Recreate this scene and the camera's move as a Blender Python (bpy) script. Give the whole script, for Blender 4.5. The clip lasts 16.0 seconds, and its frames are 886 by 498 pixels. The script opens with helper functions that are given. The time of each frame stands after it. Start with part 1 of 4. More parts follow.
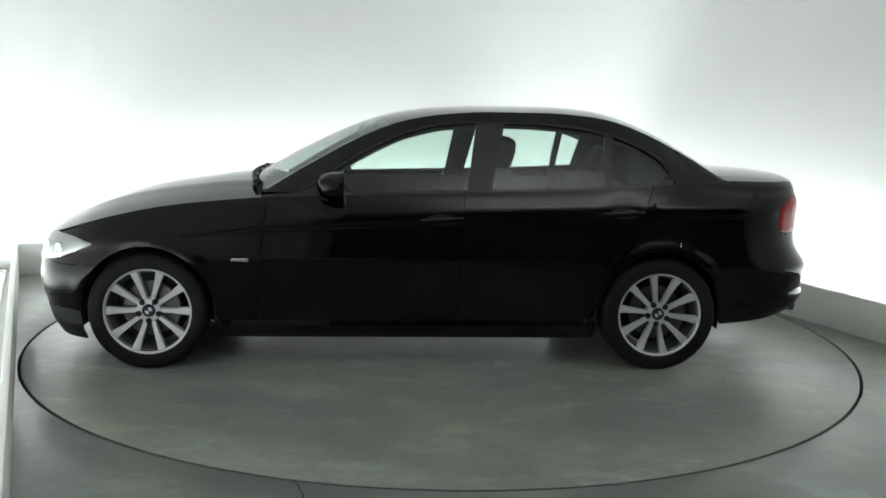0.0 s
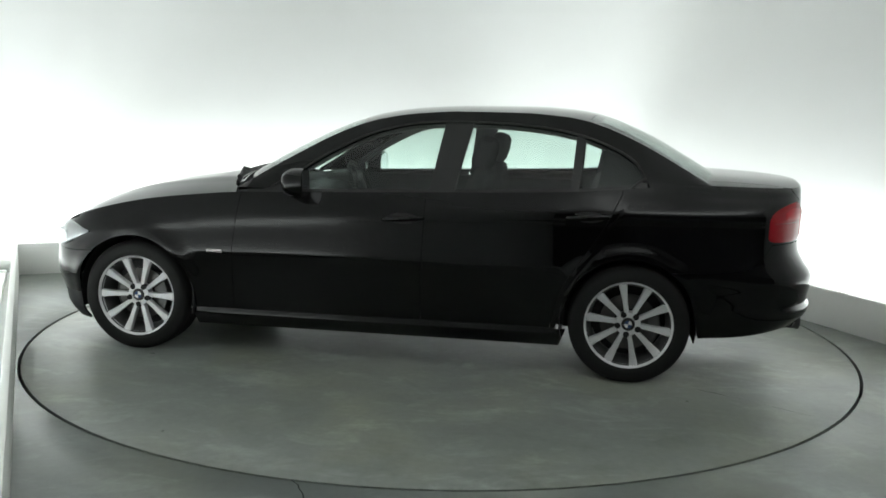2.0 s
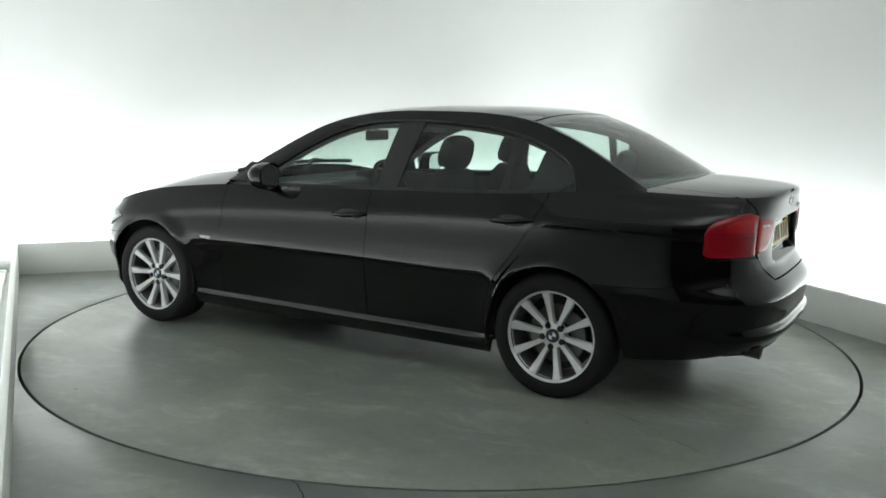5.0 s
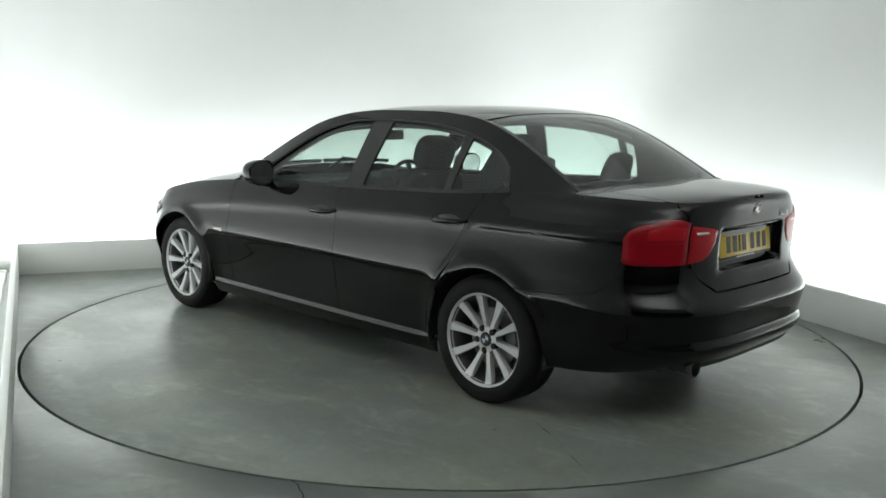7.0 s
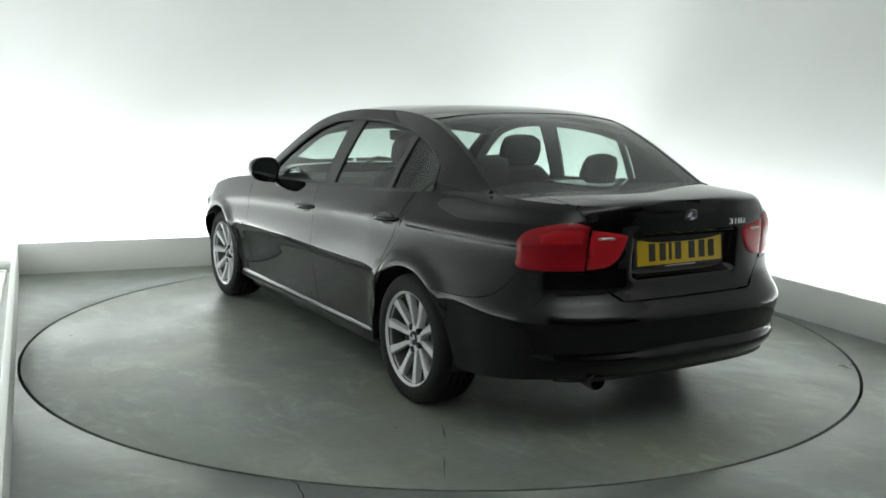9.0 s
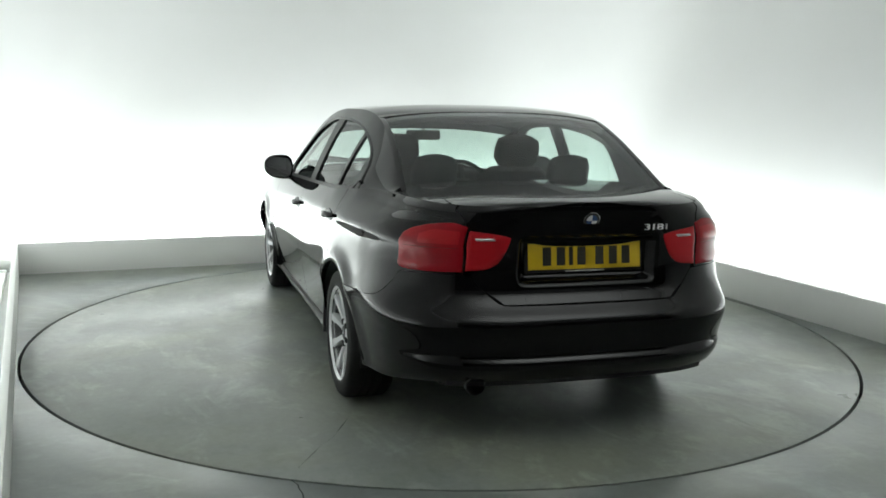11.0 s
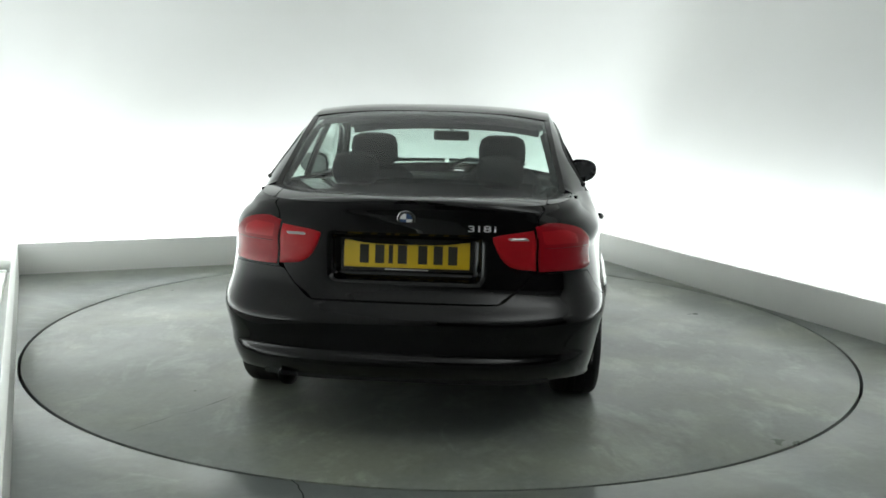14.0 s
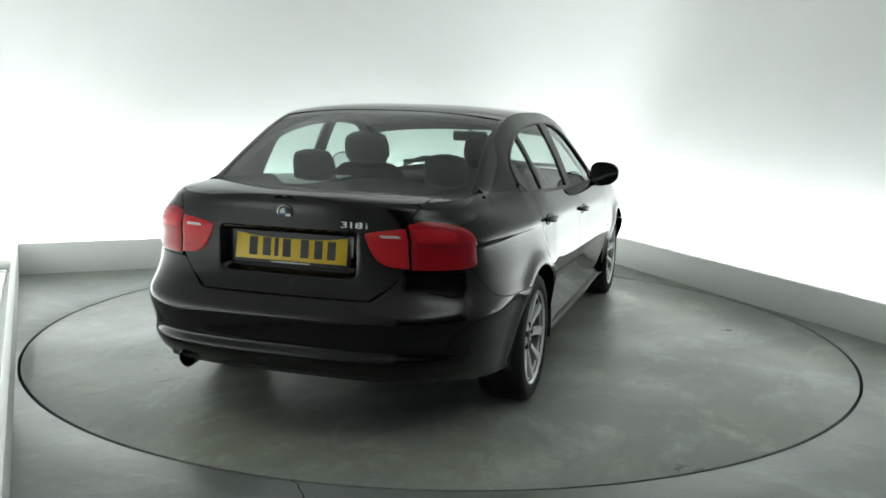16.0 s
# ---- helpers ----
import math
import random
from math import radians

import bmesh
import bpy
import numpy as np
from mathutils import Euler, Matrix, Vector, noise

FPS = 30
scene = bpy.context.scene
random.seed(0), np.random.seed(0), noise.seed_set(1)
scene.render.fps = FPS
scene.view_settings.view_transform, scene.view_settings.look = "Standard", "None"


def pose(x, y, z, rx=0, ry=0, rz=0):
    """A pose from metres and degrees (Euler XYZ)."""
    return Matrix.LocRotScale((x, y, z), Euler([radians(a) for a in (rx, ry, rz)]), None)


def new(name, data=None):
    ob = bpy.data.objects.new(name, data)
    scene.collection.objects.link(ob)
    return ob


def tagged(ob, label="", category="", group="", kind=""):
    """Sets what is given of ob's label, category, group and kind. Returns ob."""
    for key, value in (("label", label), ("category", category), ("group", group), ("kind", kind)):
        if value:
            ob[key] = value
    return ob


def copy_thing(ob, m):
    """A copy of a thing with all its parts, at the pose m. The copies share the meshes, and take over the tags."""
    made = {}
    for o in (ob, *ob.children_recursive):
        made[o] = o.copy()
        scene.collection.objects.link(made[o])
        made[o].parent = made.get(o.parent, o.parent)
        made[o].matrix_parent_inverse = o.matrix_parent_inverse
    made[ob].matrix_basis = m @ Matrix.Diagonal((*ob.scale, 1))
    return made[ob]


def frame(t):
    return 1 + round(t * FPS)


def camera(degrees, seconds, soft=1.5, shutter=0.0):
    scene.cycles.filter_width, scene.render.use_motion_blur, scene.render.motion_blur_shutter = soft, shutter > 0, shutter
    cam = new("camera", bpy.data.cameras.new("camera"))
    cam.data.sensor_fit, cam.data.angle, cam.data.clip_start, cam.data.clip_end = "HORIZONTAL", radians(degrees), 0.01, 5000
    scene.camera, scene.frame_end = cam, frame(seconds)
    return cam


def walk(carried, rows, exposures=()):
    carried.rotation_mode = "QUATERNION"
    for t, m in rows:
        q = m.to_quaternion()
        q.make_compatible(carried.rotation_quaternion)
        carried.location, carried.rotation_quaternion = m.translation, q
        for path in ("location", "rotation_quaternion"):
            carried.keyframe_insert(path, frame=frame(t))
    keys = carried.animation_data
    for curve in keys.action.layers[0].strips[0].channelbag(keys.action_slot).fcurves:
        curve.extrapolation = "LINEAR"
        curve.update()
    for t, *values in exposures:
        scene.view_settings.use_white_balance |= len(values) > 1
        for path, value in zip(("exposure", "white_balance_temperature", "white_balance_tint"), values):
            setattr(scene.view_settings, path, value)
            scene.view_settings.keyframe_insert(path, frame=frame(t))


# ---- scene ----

import functools

# ---- camera: it stands still on its tripod ----
cam = camera(51.757, 16.0, soft=1.7)
EYE = pose(0, -5.729, 1.444, 0, 0, 0) @ pose(0, 0, 0, 90 - 9.121, 0, 0) @ pose(0, 0, 0, 0, 0, 1.308)
walk(cam, [(0.0, EYE), (16.0, EYE)])

# ---- light ----
ROOM = pose(0, 0, 0, 0, 0, 23.5)   # the studio bay, turned against the camera
HALF = 2.52                        # from the turntable's centre to the side plinths
BACK = 2.69                        # ... to the back plinth
GAP = 0.44                         # depth of the light trough behind the plinths
WALL_H = 3.5

world = bpy.data.worlds.new("world")
scene.world = world
world.use_nodes = True
world.node_tree.nodes["Background"].inputs[0].default_value = (0.80, 0.88, 1.0, 1)
world.node_tree.nodes["Background"].inputs[1].default_value = 0.05
scene.view_settings.exposure = -0.14


def strip_lamp(name, u, v, along, length, watts, lean):
    """A long uplight in the trough: 'along' is its heading in the bay, lean tips it towards the wall."""
    data = bpy.data.lights.new(name, "AREA")
    data.shape, data.size, data.size_y = "RECTANGLE", length, 0.12
    data.energy, data.color = watts, (0.925, 1.0, 0.98)
    ob = new(name, data)
    ob.matrix_world = ROOM @ pose(u, v, 0.10, 0, 0, along) @ pose(0, 0, 0, 180 + lean, 0, 0)
    return ob


strip_lamp("trough_light", 0.0, BACK + 0.13, 0, 5.0, 102, -8)
strip_lamp("trough_light", -HALF - 0.15, 0.10, 90, 4.9, 66, -8)
strip_lamp("trough_light", HALF + 0.13, 0.1, -90, 4.8, 61, -8)


# added fill: an unseen area lamp that brightens the hall's ceiling
FILL_AT = (0.3, -4.6, 2.55)
up = bpy.data.lights.new("hall_fill", "AREA")
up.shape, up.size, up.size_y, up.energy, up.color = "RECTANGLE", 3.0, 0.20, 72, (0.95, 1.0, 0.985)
new("hall_fill", up).matrix_world = ROOM @ pose(*FILL_AT, 180, 0, 0)


# ---- materials ----
def material(name, base, rough=0.5, metal=0.0, coat=0.0, coat_rough=0.03, spec=0.5):
    mat = bpy.data.materials.new(name)
    mat.use_nodes = True
    b = mat.node_tree.nodes["Principled BSDF"]
    b.inputs["Base Color"].default_value = (*base, 1)
    b.inputs["Roughness"].default_value = rough
    b.inputs["Metallic"].default_value = metal
    b.inputs["Coat Weight"].default_value = coat
    b.inputs["Coat Roughness"].default_value = coat_rough
    b.inputs["Specular IOR Level"].default_value = spec
    return mat


def add(mat, kind, **props):
    n = mat.node_tree.nodes.new(kind)
    for k, val in props.items():
        n.inputs[k.replace("_", " ")].default_value = val
    return n


def wire(mat, a, out, b, into):
    mat.node_tree.links.new(a.outputs[out], b.inputs[into])


def noise_of(mat, scale, detail=4.0, rough=0.55, stretch=None):
    co = add(mat, "ShaderNodeTexCoord")
    n = add(mat, "ShaderNodeTexNoise", Scale=scale, Detail=detail, Roughness=rough)
    if stretch:
        mp = add(mat, "ShaderNodeMapping", Scale=stretch)
        wire(mat, co, "Object", mp, "Vector")
        wire(mat, mp, "Vector", n, "Vector")
    else:
        wire(mat, co, "Object", n, "Vector")
    return n


def ramp(mat, src, out, stops):
    r = add(mat, "ShaderNodeValToRGB")
    els = r.color_ramp.elements
    while len(els) < len(stops):
        els.new(0.5)
    for e, (p, c) in zip(els, stops):
        e.position, e.color = p, (*c, 1)
    wire(mat, src, out, r, "Fac")
    return r


def blend(mat, kind, fac, a, b):
    m = mat.node_tree.nodes.new("ShaderNodeMix")
    m.data_type, m.blend_type = "RGBA", kind
    m.inputs[0].default_value = fac
    mat.node_tree.links.new(a.outputs["Color"], m.inputs[6])
    mat.node_tree.links.new(b.outputs["Color"], m.inputs[7])
    return m


def bumped(mat, src, strength, distance, out="Fac"):
    bp = add(mat, "ShaderNodeBump", Strength=strength, Distance=distance)
    wire(mat, src, out, bp, "Height")
    wire(mat, bp, "Normal", mat.node_tree.nodes["Principled BSDF"], "Normal")


def grey(v):
    return (v, v, v)


def concrete(name, dark, light, rough_lo, rough_hi, wear):
    """Worn painted concrete: clouds, yellowed patches, pale scuffs where the paint is rubbed, polished spots."""
    mat = material(name, light, 0.4)
    b = mat.node_tree.nodes["Principled BSDF"]
    big = noise_of(mat, 0.9, 6, 0.62)
    fine = noise_of(mat, 26, 6, 0.7)
    yellow = noise_of(mat, 1.1, 5, 0.6, (1.0, 0.8, 1.0))
    scuff = noise_of(mat, 1.7, 9, 0.66, (1.0, 1.5, 1.0))
    scuff.inputs["Distortion"].default_value = 0.5
    chalk = noise_of(mat, 3.1, 5, 0.62, (0.8, 1.3, 1.0))
    chalk.inputs["Distortion"].default_value = 0.8

    def times(a, out, b_node, fac):
        m = mat.node_tree.nodes.new("ShaderNodeMix")
        m.data_type, m.blend_type = "RGBA", "MULTIPLY"
        m.inputs[0].default_value = fac
        mat.node_tree.links.new(a.outputs[out], m.inputs[6])
        mat.node_tree.links.new(b_node.outputs["Color"], m.inputs[7])
        return m
    base = ramp(mat, big, "Fac", [(0.30, dark), (0.72, light)])
    m = times(base, "Color", ramp(mat, fine, "Fac", [(0.30, grey(0.80)), (0.70, grey(1.06))]), 0.6)
    m = times(m, 2, ramp(mat, yellow, "Fac", [(0.44, (1.0, 1.0, 1.0)), (0.62, (1.07, 1.05, 0.92))]), 1.0)
    m = times(m, 2, ramp(mat, scuff, "Fac", [(0.28, grey(0.80)), (0.45, grey(1.0)), (0.53, grey(1.0)), (0.66, grey(1.45))]), wear)
    m = times(m, 2, ramp(mat, chalk, "Fac", [(0.30, grey(0.90)), (0.42, grey(1.0)), (0.56, grey(1.0)), (0.70, grey(1.40))]), wear)
    mat.node_tree.links.new(m.outputs[2], b.inputs["Base Color"])
    wet = noise_of(mat, 1.5, 5, 0.58)
    rr = add(mat, "ShaderNodeMapRange")
    for k, val in zip((1, 2, 3, 4), (0.28, 0.72, rough_hi, rough_lo)):
        rr.inputs[k].default_value = val
    wire(mat, wet, "Fac", rr, "Value")
    wire(mat, rr, "Result", b, "Roughness")
    bumped(mat, fine, 0.12, 0.004)
    return mat


M_FLOOR = concrete("painted_concrete", (0.142, 0.157, 0.151), (0.210, 0.231, 0.222), 0.28, 0.46, 0.7)
M_DISC = concrete("turntable_concrete", (0.160, 0.176, 0.162), (0.256, 0.278, 0.258), 0.26, 0.46, 0.9)
M_GAP = material("gap_rubber", (0.012, 0.012, 0.012), 0.8)


def plaster(name, base, tint):
    mat = material(name, base, 0.75)
    b = mat.node_tree.nodes["Principled BSDF"]
    n = noise_of(mat, 0.7, 4, 0.55)
    r = ramp(mat, n, "Fac", [(0.3, tint), (0.7, base)])
    wire(mat, r, "Color", b, "Base Color")
    bumped(mat, noise_of(mat, 60, 4), 0.05, 0.002)
    return mat


M_WALL = plaster("white_plaster", (0.83, 0.835, 0.83), (0.80, 0.80, 0.79))
M_PLINTH = plaster("white_board", (0.88, 0.885, 0.86), (0.84, 0.845, 0.82))
M_CEIL = plaster("white_ceiling", (0.82, 0.82, 0.815), (0.78, 0.78, 0.775))
M_DARKWALL = plaster("dark_wall", (0.21, 0.21, 0.213), (0.18, 0.18, 0.183))
M_STEEL = material("painted_steel", (0.55, 0.55, 0.54), 0.45, 0.3)

M_PAINT = material("black_paint", (0.0020, 0.0020, 0.0022), 0.45, 0.0, 1.0, 0.015, spec=0.0)
M_PAINT.node_tree.nodes["Principled BSDF"].inputs["Coat IOR"].default_value = 1.40
bumped(M_PAINT, noise_of(M_PAINT, 9, 3), 0.012, 0.01)
M_TRIM = material("black_trim", (0.012, 0.012, 0.012), 0.38)
M_PLASTIC = material("black_plastic", (0.010, 0.010, 0.011), 0.55)
M_INNER = material("dark_cloth", (0.035, 0.035, 0.036), 0.85, spec=0.2)
bumped(M_INNER, noise_of(M_INNER, 90, 2), 0.05, 0.001)
M_ROOFLINE = material("grey_headliner", (0.10, 0.10, 0.10), 0.9, spec=0.2)
M_TYRE = material("tyre_rubber", (0.009, 0.009, 0.009), 0.7, spec=0.25)
bumped(M_TYRE, noise_of(M_TYRE, 90, 3), 0.15, 0.003)
M_ALLOY = material("silver_alloy", (0.66, 0.66, 0.67), 0.36, 0.30)
M_DISCBRAKE = material("brake_iron", (0.16, 0.155, 0.15), 0.4, 1.0)
# inner barrel: the rim's alloy darkened to hold the shade between the spokes
M_BARREL = material("shaded_alloy", (0.10, 0.10, 0.10), 0.5, 0.4)
M_CALIPER = material("caliper_iron", (0.14, 0.14, 0.14), 0.5, 0.6)
M_SATIN = material("satin_silver", (0.78, 0.78, 0.79), 0.3, 0.2)
M_CHROME = material("chrome", (0.75, 0.76, 0.77), 0.10, 1.0)
# dark metal for the whole tailpipe
M_PIPE = material("dark_steel", (0.12, 0.12, 0.12), 0.3, 1.0)
M_RED = material("red_lens", (0.30, 0.005, 0.012), 0.30, 0.0, 0.45, spec=0.1)
M_REDBRIGHT = material("bright_red_lens", (0.45, 0.012, 0.018), 0.30, 0.0, 0.45, spec=0.1)
for lens_mat in (M_RED, M_REDBRIGHT):
    # moulded ribs and cells behind the lens
    co = add(lens_mat, "ShaderNodeTexCoord")
    rib = add(lens_mat, "ShaderNodeTexWave", Scale=60.0, Distortion=0.6)
    rib.bands_direction = "Z"
    wire(lens_mat, co, "Object", rib, "Vector")
    col = lens_mat.node_tree.nodes["Principled BSDF"].inputs["Base Color"].default_value[:3]
    shade = ramp(lens_mat, rib, "Fac", [(0.15, tuple(c * 0.86 for c in col)), (0.75, tuple(min(1.0, c * 1.08) for c in col))])
    wire(lens_mat, shade, "Color", lens_mat.node_tree.nodes["Principled BSDF"], "Base Color")
M_REDDARK = material("dark_red_lens", (0.09, 0.002, 0.004), 0.3, 0.0, 0.4, spec=0.1)
M_CLEARBAR = material("clear_reflector", (0.50, 0.46, 0.46), 0.2, 0.2, 0.8)
M_YELLOW = material("yellow_plate", (0.62, 0.42, 0.015), 0.35)
M_INK = material("plate_ink", (0.02, 0.018, 0.012), 0.5)
M_BLUE = material("enamel_blue", (0.05, 0.09, 0.20), 0.2)
M_WHITE = material("enamel_white", (0.75, 0.75, 0.76), 0.2)
M_LAMP = material("lamp_reflector", (0.42, 0.425, 0.43), 0.25, 0.5)
M_BOWL = material("lamp_bowl_metal", (0.55, 0.56, 0.57), 0.18, 1.0)
M_MIRROR = material("mirror_glass", (0.80, 0.82, 0.84), 0.02, 1.0)
# no tube: glow for the small added pieces that put glints on the paint
M_GLINT = material("glint_glow", (0.85, 0.85, 0.85), 0.4)
M_GLINT.node_tree.nodes["Principled BSDF"].inputs["Emission Color"].default_value = (0.95, 1.0, 0.98, 1)
M_GLINT.node_tree.nodes["Principled BSDF"].inputs["Emission Strength"].default_value = 30.0


def glass(name, tint, gloss):
    """Thin glazing: tinted clear film under a glossy face."""
    mat = bpy.data.materials.new(name)
    mat.use_nodes = True
    nt = mat.node_tree
    nt.nodes.remove(nt.nodes["Principled BSDF"])
    out = nt.nodes["Material Output"]
    tr = nt.nodes.new("ShaderNodeBsdfTransparent")
    tr.inputs[0].default_value = (*tint, 1)
    gl = nt.nodes.new("ShaderNodeBsdfGlossy")
    gl.inputs["Roughness"].default_value = 0.02
    lw = nt.nodes.new("ShaderNodeLayerWeight")
    lw.inputs[0].default_value = 0.5
    po = nt.nodes.new("ShaderNodeMath")
    po.operation = "POWER"
    po.inputs[1].default_value = 5.0
    nt.links.new(lw.outputs["Facing"], po.inputs[0])
    fr = nt.nodes.new("ShaderNodeMapRange")
    fr.inputs["To Min"].default_value = gloss
    nt.links.new(po.outputs[0], fr.inputs[0])
    mx = nt.nodes.new("ShaderNodeMixShader")
    nt.links.new(fr.outputs[0], mx.inputs[0])
    nt.links.new(tr.outputs[0], mx.inputs[1])
    nt.links.new(gl.outputs[0], mx.inputs[2])
    nt.links.new(mx.outputs[0], out.inputs[0])
    return mat


M_GLASS = glass("tinted_glass", (0.68, 0.775, 0.735), 0.06)
M_CLEAR = glass("clear_cover", (0.93, 0.94, 0.95), 0.05)


# ---- mesh helpers ----
def finish(bm, sharp=40, weld=True):
    me = bpy.data.meshes.new("mesh")
    if weld:
        bmesh.ops.remove_doubles(bm, verts=bm.verts, dist=1e-5)
    bm.to_mesh(me)
    bm.free()
    me.shade_smooth()
    me.set_sharp_from_angle(angle=radians(sharp))
    return me


def thicken(bm, t):
    """Gives an open panel of the car its thickness, inwards, with square rims."""
    bmesh.ops.remove_doubles(bm, verts=bm.verts, dist=1e-5)
    bm.normal_update()
    vote = sum(f.normal.dot(f.calc_center_median() - Vector((0.75 * f.calc_center_median().x - 0.02, 0, 0.55))) * f.calc_area() for f in bm.faces)
    if vote < 0:
        bmesh.ops.reverse_faces(bm, faces=bm.faces)
    bm.normal_update()
    outer = list(bm.faces)
    rim = [(e.verts[0], e.verts[1], e.link_faces[0]) for e in bm.edges if len(e.link_faces) == 1]
    twin = {v: bm.verts.new(v.co - v.normal * t) for v in list(bm.verts)}
    for f in outer:
        bm.faces.new([twin[v] for v in reversed(f.verts)])
    for a, b, f in rim:
        vs = list(f.verts)
        if vs[(vs.index(a) + 1) % len(vs)] is not b:
            a, b = b, a
        # own corners, so that the rim stays crisp
        q = [bm.verts.new(p.co) for p in (b, a, twin[a], twin[b])]
        bm.faces.new(q)


def part(name, bm, mat, parent=None, label="", thick=0.0, sharp=40):
    """Links a bmesh as one mesh object under a thing or a part."""
    if thick:
        thicken(bm, thick)
    me = finish(bm, sharp, not thick) if isinstance(bm, bmesh.types.BMesh) else bm
    if mat and not me.materials:
        me.materials.append(mat)
    ob = new(name, me)
    if parent:
        ob.parent = parent
    if label:
        tagged(ob, label)
    return ob


def box(bm, lo, hi, bevel=0.0, m=None, seg=2):
    c = [(a + b) / 2 for a, b in zip(lo, hi)]
    d = [b - a for a, b in zip(lo, hi)]
    tm = Matrix.Translation(c) @ Matrix.Diagonal((*d, 1))
    if m is not None:
        tm = m @ tm
    g = bmesh.ops.create_cube(bm, size=1, matrix=tm)
    if bevel:
        es = list({e for v in g["verts"] for e in v.link_edges})
        bmesh.ops.bevel(bm, geom=es, offset=bevel, segments=seg, affect="EDGES", profile=0.5)
    return bm


def boxed(lo, hi, bevel=0.0, m=None, seg=2):
    return box(bmesh.new(), lo, hi, bevel, m, seg)


def grid(bm, rows, flip=False, closed=False):
    """Quads over rows of points."""
    vs = [[bm.verts.new(p) for p in r] for r in rows]
    for a, b in zip(vs, vs[1:]):
        n = len(a)
        for i in range(n if closed else n - 1):
            j = (i + 1) % n
            q = (a[i], a[j], b[j], b[i])
            try:
                bm.faces.new(q[::-1] if flip else q)
            except ValueError:
                pass
    return vs


def lathe(bm, profile, m, seg=48):
    """Turns (radius, offset) pairs round the local z axis of m."""
    rows = []
    for r, z in profile:
        rows.append([m @ Vector((r * math.cos(k * math.tau / seg), r * math.sin(k * math.tau / seg), z)) for k in range(seg)])
    grid(bm, rows, closed=True)
    return bm


def tube(bm, pts, r, seg=10):
    """A round bar along points."""
    rows = []
    pts = [Vector(p) for p in pts]
    for i, p in enumerate(pts):
        d = (pts[min(i + 1, len(pts) - 1)] - pts[max(i - 1, 0)]).normalized()
        q = d.to_track_quat("Z", "Y").to_matrix()
        rows.append([p + q @ Vector((r * math.cos(k * math.tau / seg), r * math.sin(k * math.tau / seg), 0)) for k in range(seg)])
    vs = grid(bm, rows, closed=True)
    bm.faces.new(vs[0][::-1])
    bm.faces.new(vs[-1])
    return bm


def curve(pairs):
    """A smooth monotone curve through (x, y) pairs."""
    pairs = sorted(pairs)
    xs = [p[0] for p in pairs]
    ys = [p[1] for p in pairs]
    n = len(xs)
    h = [xs[i + 1] - xs[i] for i in range(n - 1)]
    d = [(ys[i + 1] - ys[i]) / h[i] for i in range(n - 1)]
    m = [d[0]] + [0.0] * (n - 2) + [d[-1]]
    for i in range(1, n - 1):
        if d[i - 1] * d[i] > 0:
            w1, w2 = 2 * h[i] + h[i - 1], h[i] + 2 * h[i - 1]
            m[i] = (w1 + w2) / (w1 / d[i - 1] + w2 / d[i])

    def f(x):
        if x <= xs[0]:
            return ys[0]
        if x >= xs[-1]:
            return ys[-1]
        i = 0
        while x > xs[i + 1]:
            i += 1
        t = (x - xs[i]) / h[i]
        return (ys[i] * (1 + 2 * t) * (1 - t) ** 2 + m[i] * h[i] * t * (1 - t) ** 2
                + ys[i + 1] * t * t * (3 - 2 * t) + m[i + 1] * h[i] * t * t * (t - 1))
    return f


def lerp(a, b, t):
    return a + (b - a) * t


def step(a, b, x):
    t = min(1.0, max(0.0, (x - a) / (b - a)))
    return t * t * (3 - 2 * t)


# ---- the studio bay ----
R_DISC = 2.475


def room_part(name, bm, mat, label, category):
    bmesh.ops.transform(bm, matrix=ROOM, verts=bm.verts)
    return tagged(part(name, bm, mat), label, category, kind="structure")


def build_floor():
    bm = bmesh.new()
    seg = 180
    ring = [Vector((math.cos(k * math.tau / seg), math.sin(k * math.tau / seg), 0)) for k in range(seg)]
    far = []
    for p in ring:
        q = ROOM.inverted() @ p
        k = min(7.5 / max(abs(q.x), 1e-6), 9.5 / max(abs(q.y), 1e-6))
        far.append(p * k)
    # the pit edge goes down round the turntable
    rows = [[p * (R_DISC + 0.006) - Vector((0, 0, 0.12)) for p in ring], [p * (R_DISC + 0.006) - Vector((0, 0, 0.002)) for p in ring],
            [p * (R_DISC + 0.009) for p in ring], [p * 2.75 for p in ring], far]
    grid(bm, rows, closed=True)
    ob = part("floor", bm, M_FLOOR)
    tagged(ob, "worn grey painted concrete studio floor", "floor", kind="structure")
    bm = bmesh.new()
    grid(bm, [[p * 0.01 - Vector((0, 0, 0.11)) for p in ring], [p * 2.49 - Vector((0, 0, 0.11)) for p in ring]], closed=True)
    part("pit", bm, M_GAP, ob)
    # a crack in the slab before the turntable
    bm = bmesh.new()
    pts = [(-0.565, -2.405), (-0.55, -2.43), (-0.528, -2.455), (-0.52, -2.49), (-0.50, -2.53), (-0.487, -2.58), (-0.46, -2.66)]
    rows = [[(x - 0.0025, y, 0.0012) for x, y in pts], [(x + 0.0025, y, 0.0012) for x, y in pts]]
    grid(bm, rows)
    part("crack", bm, M_GAP, ob)


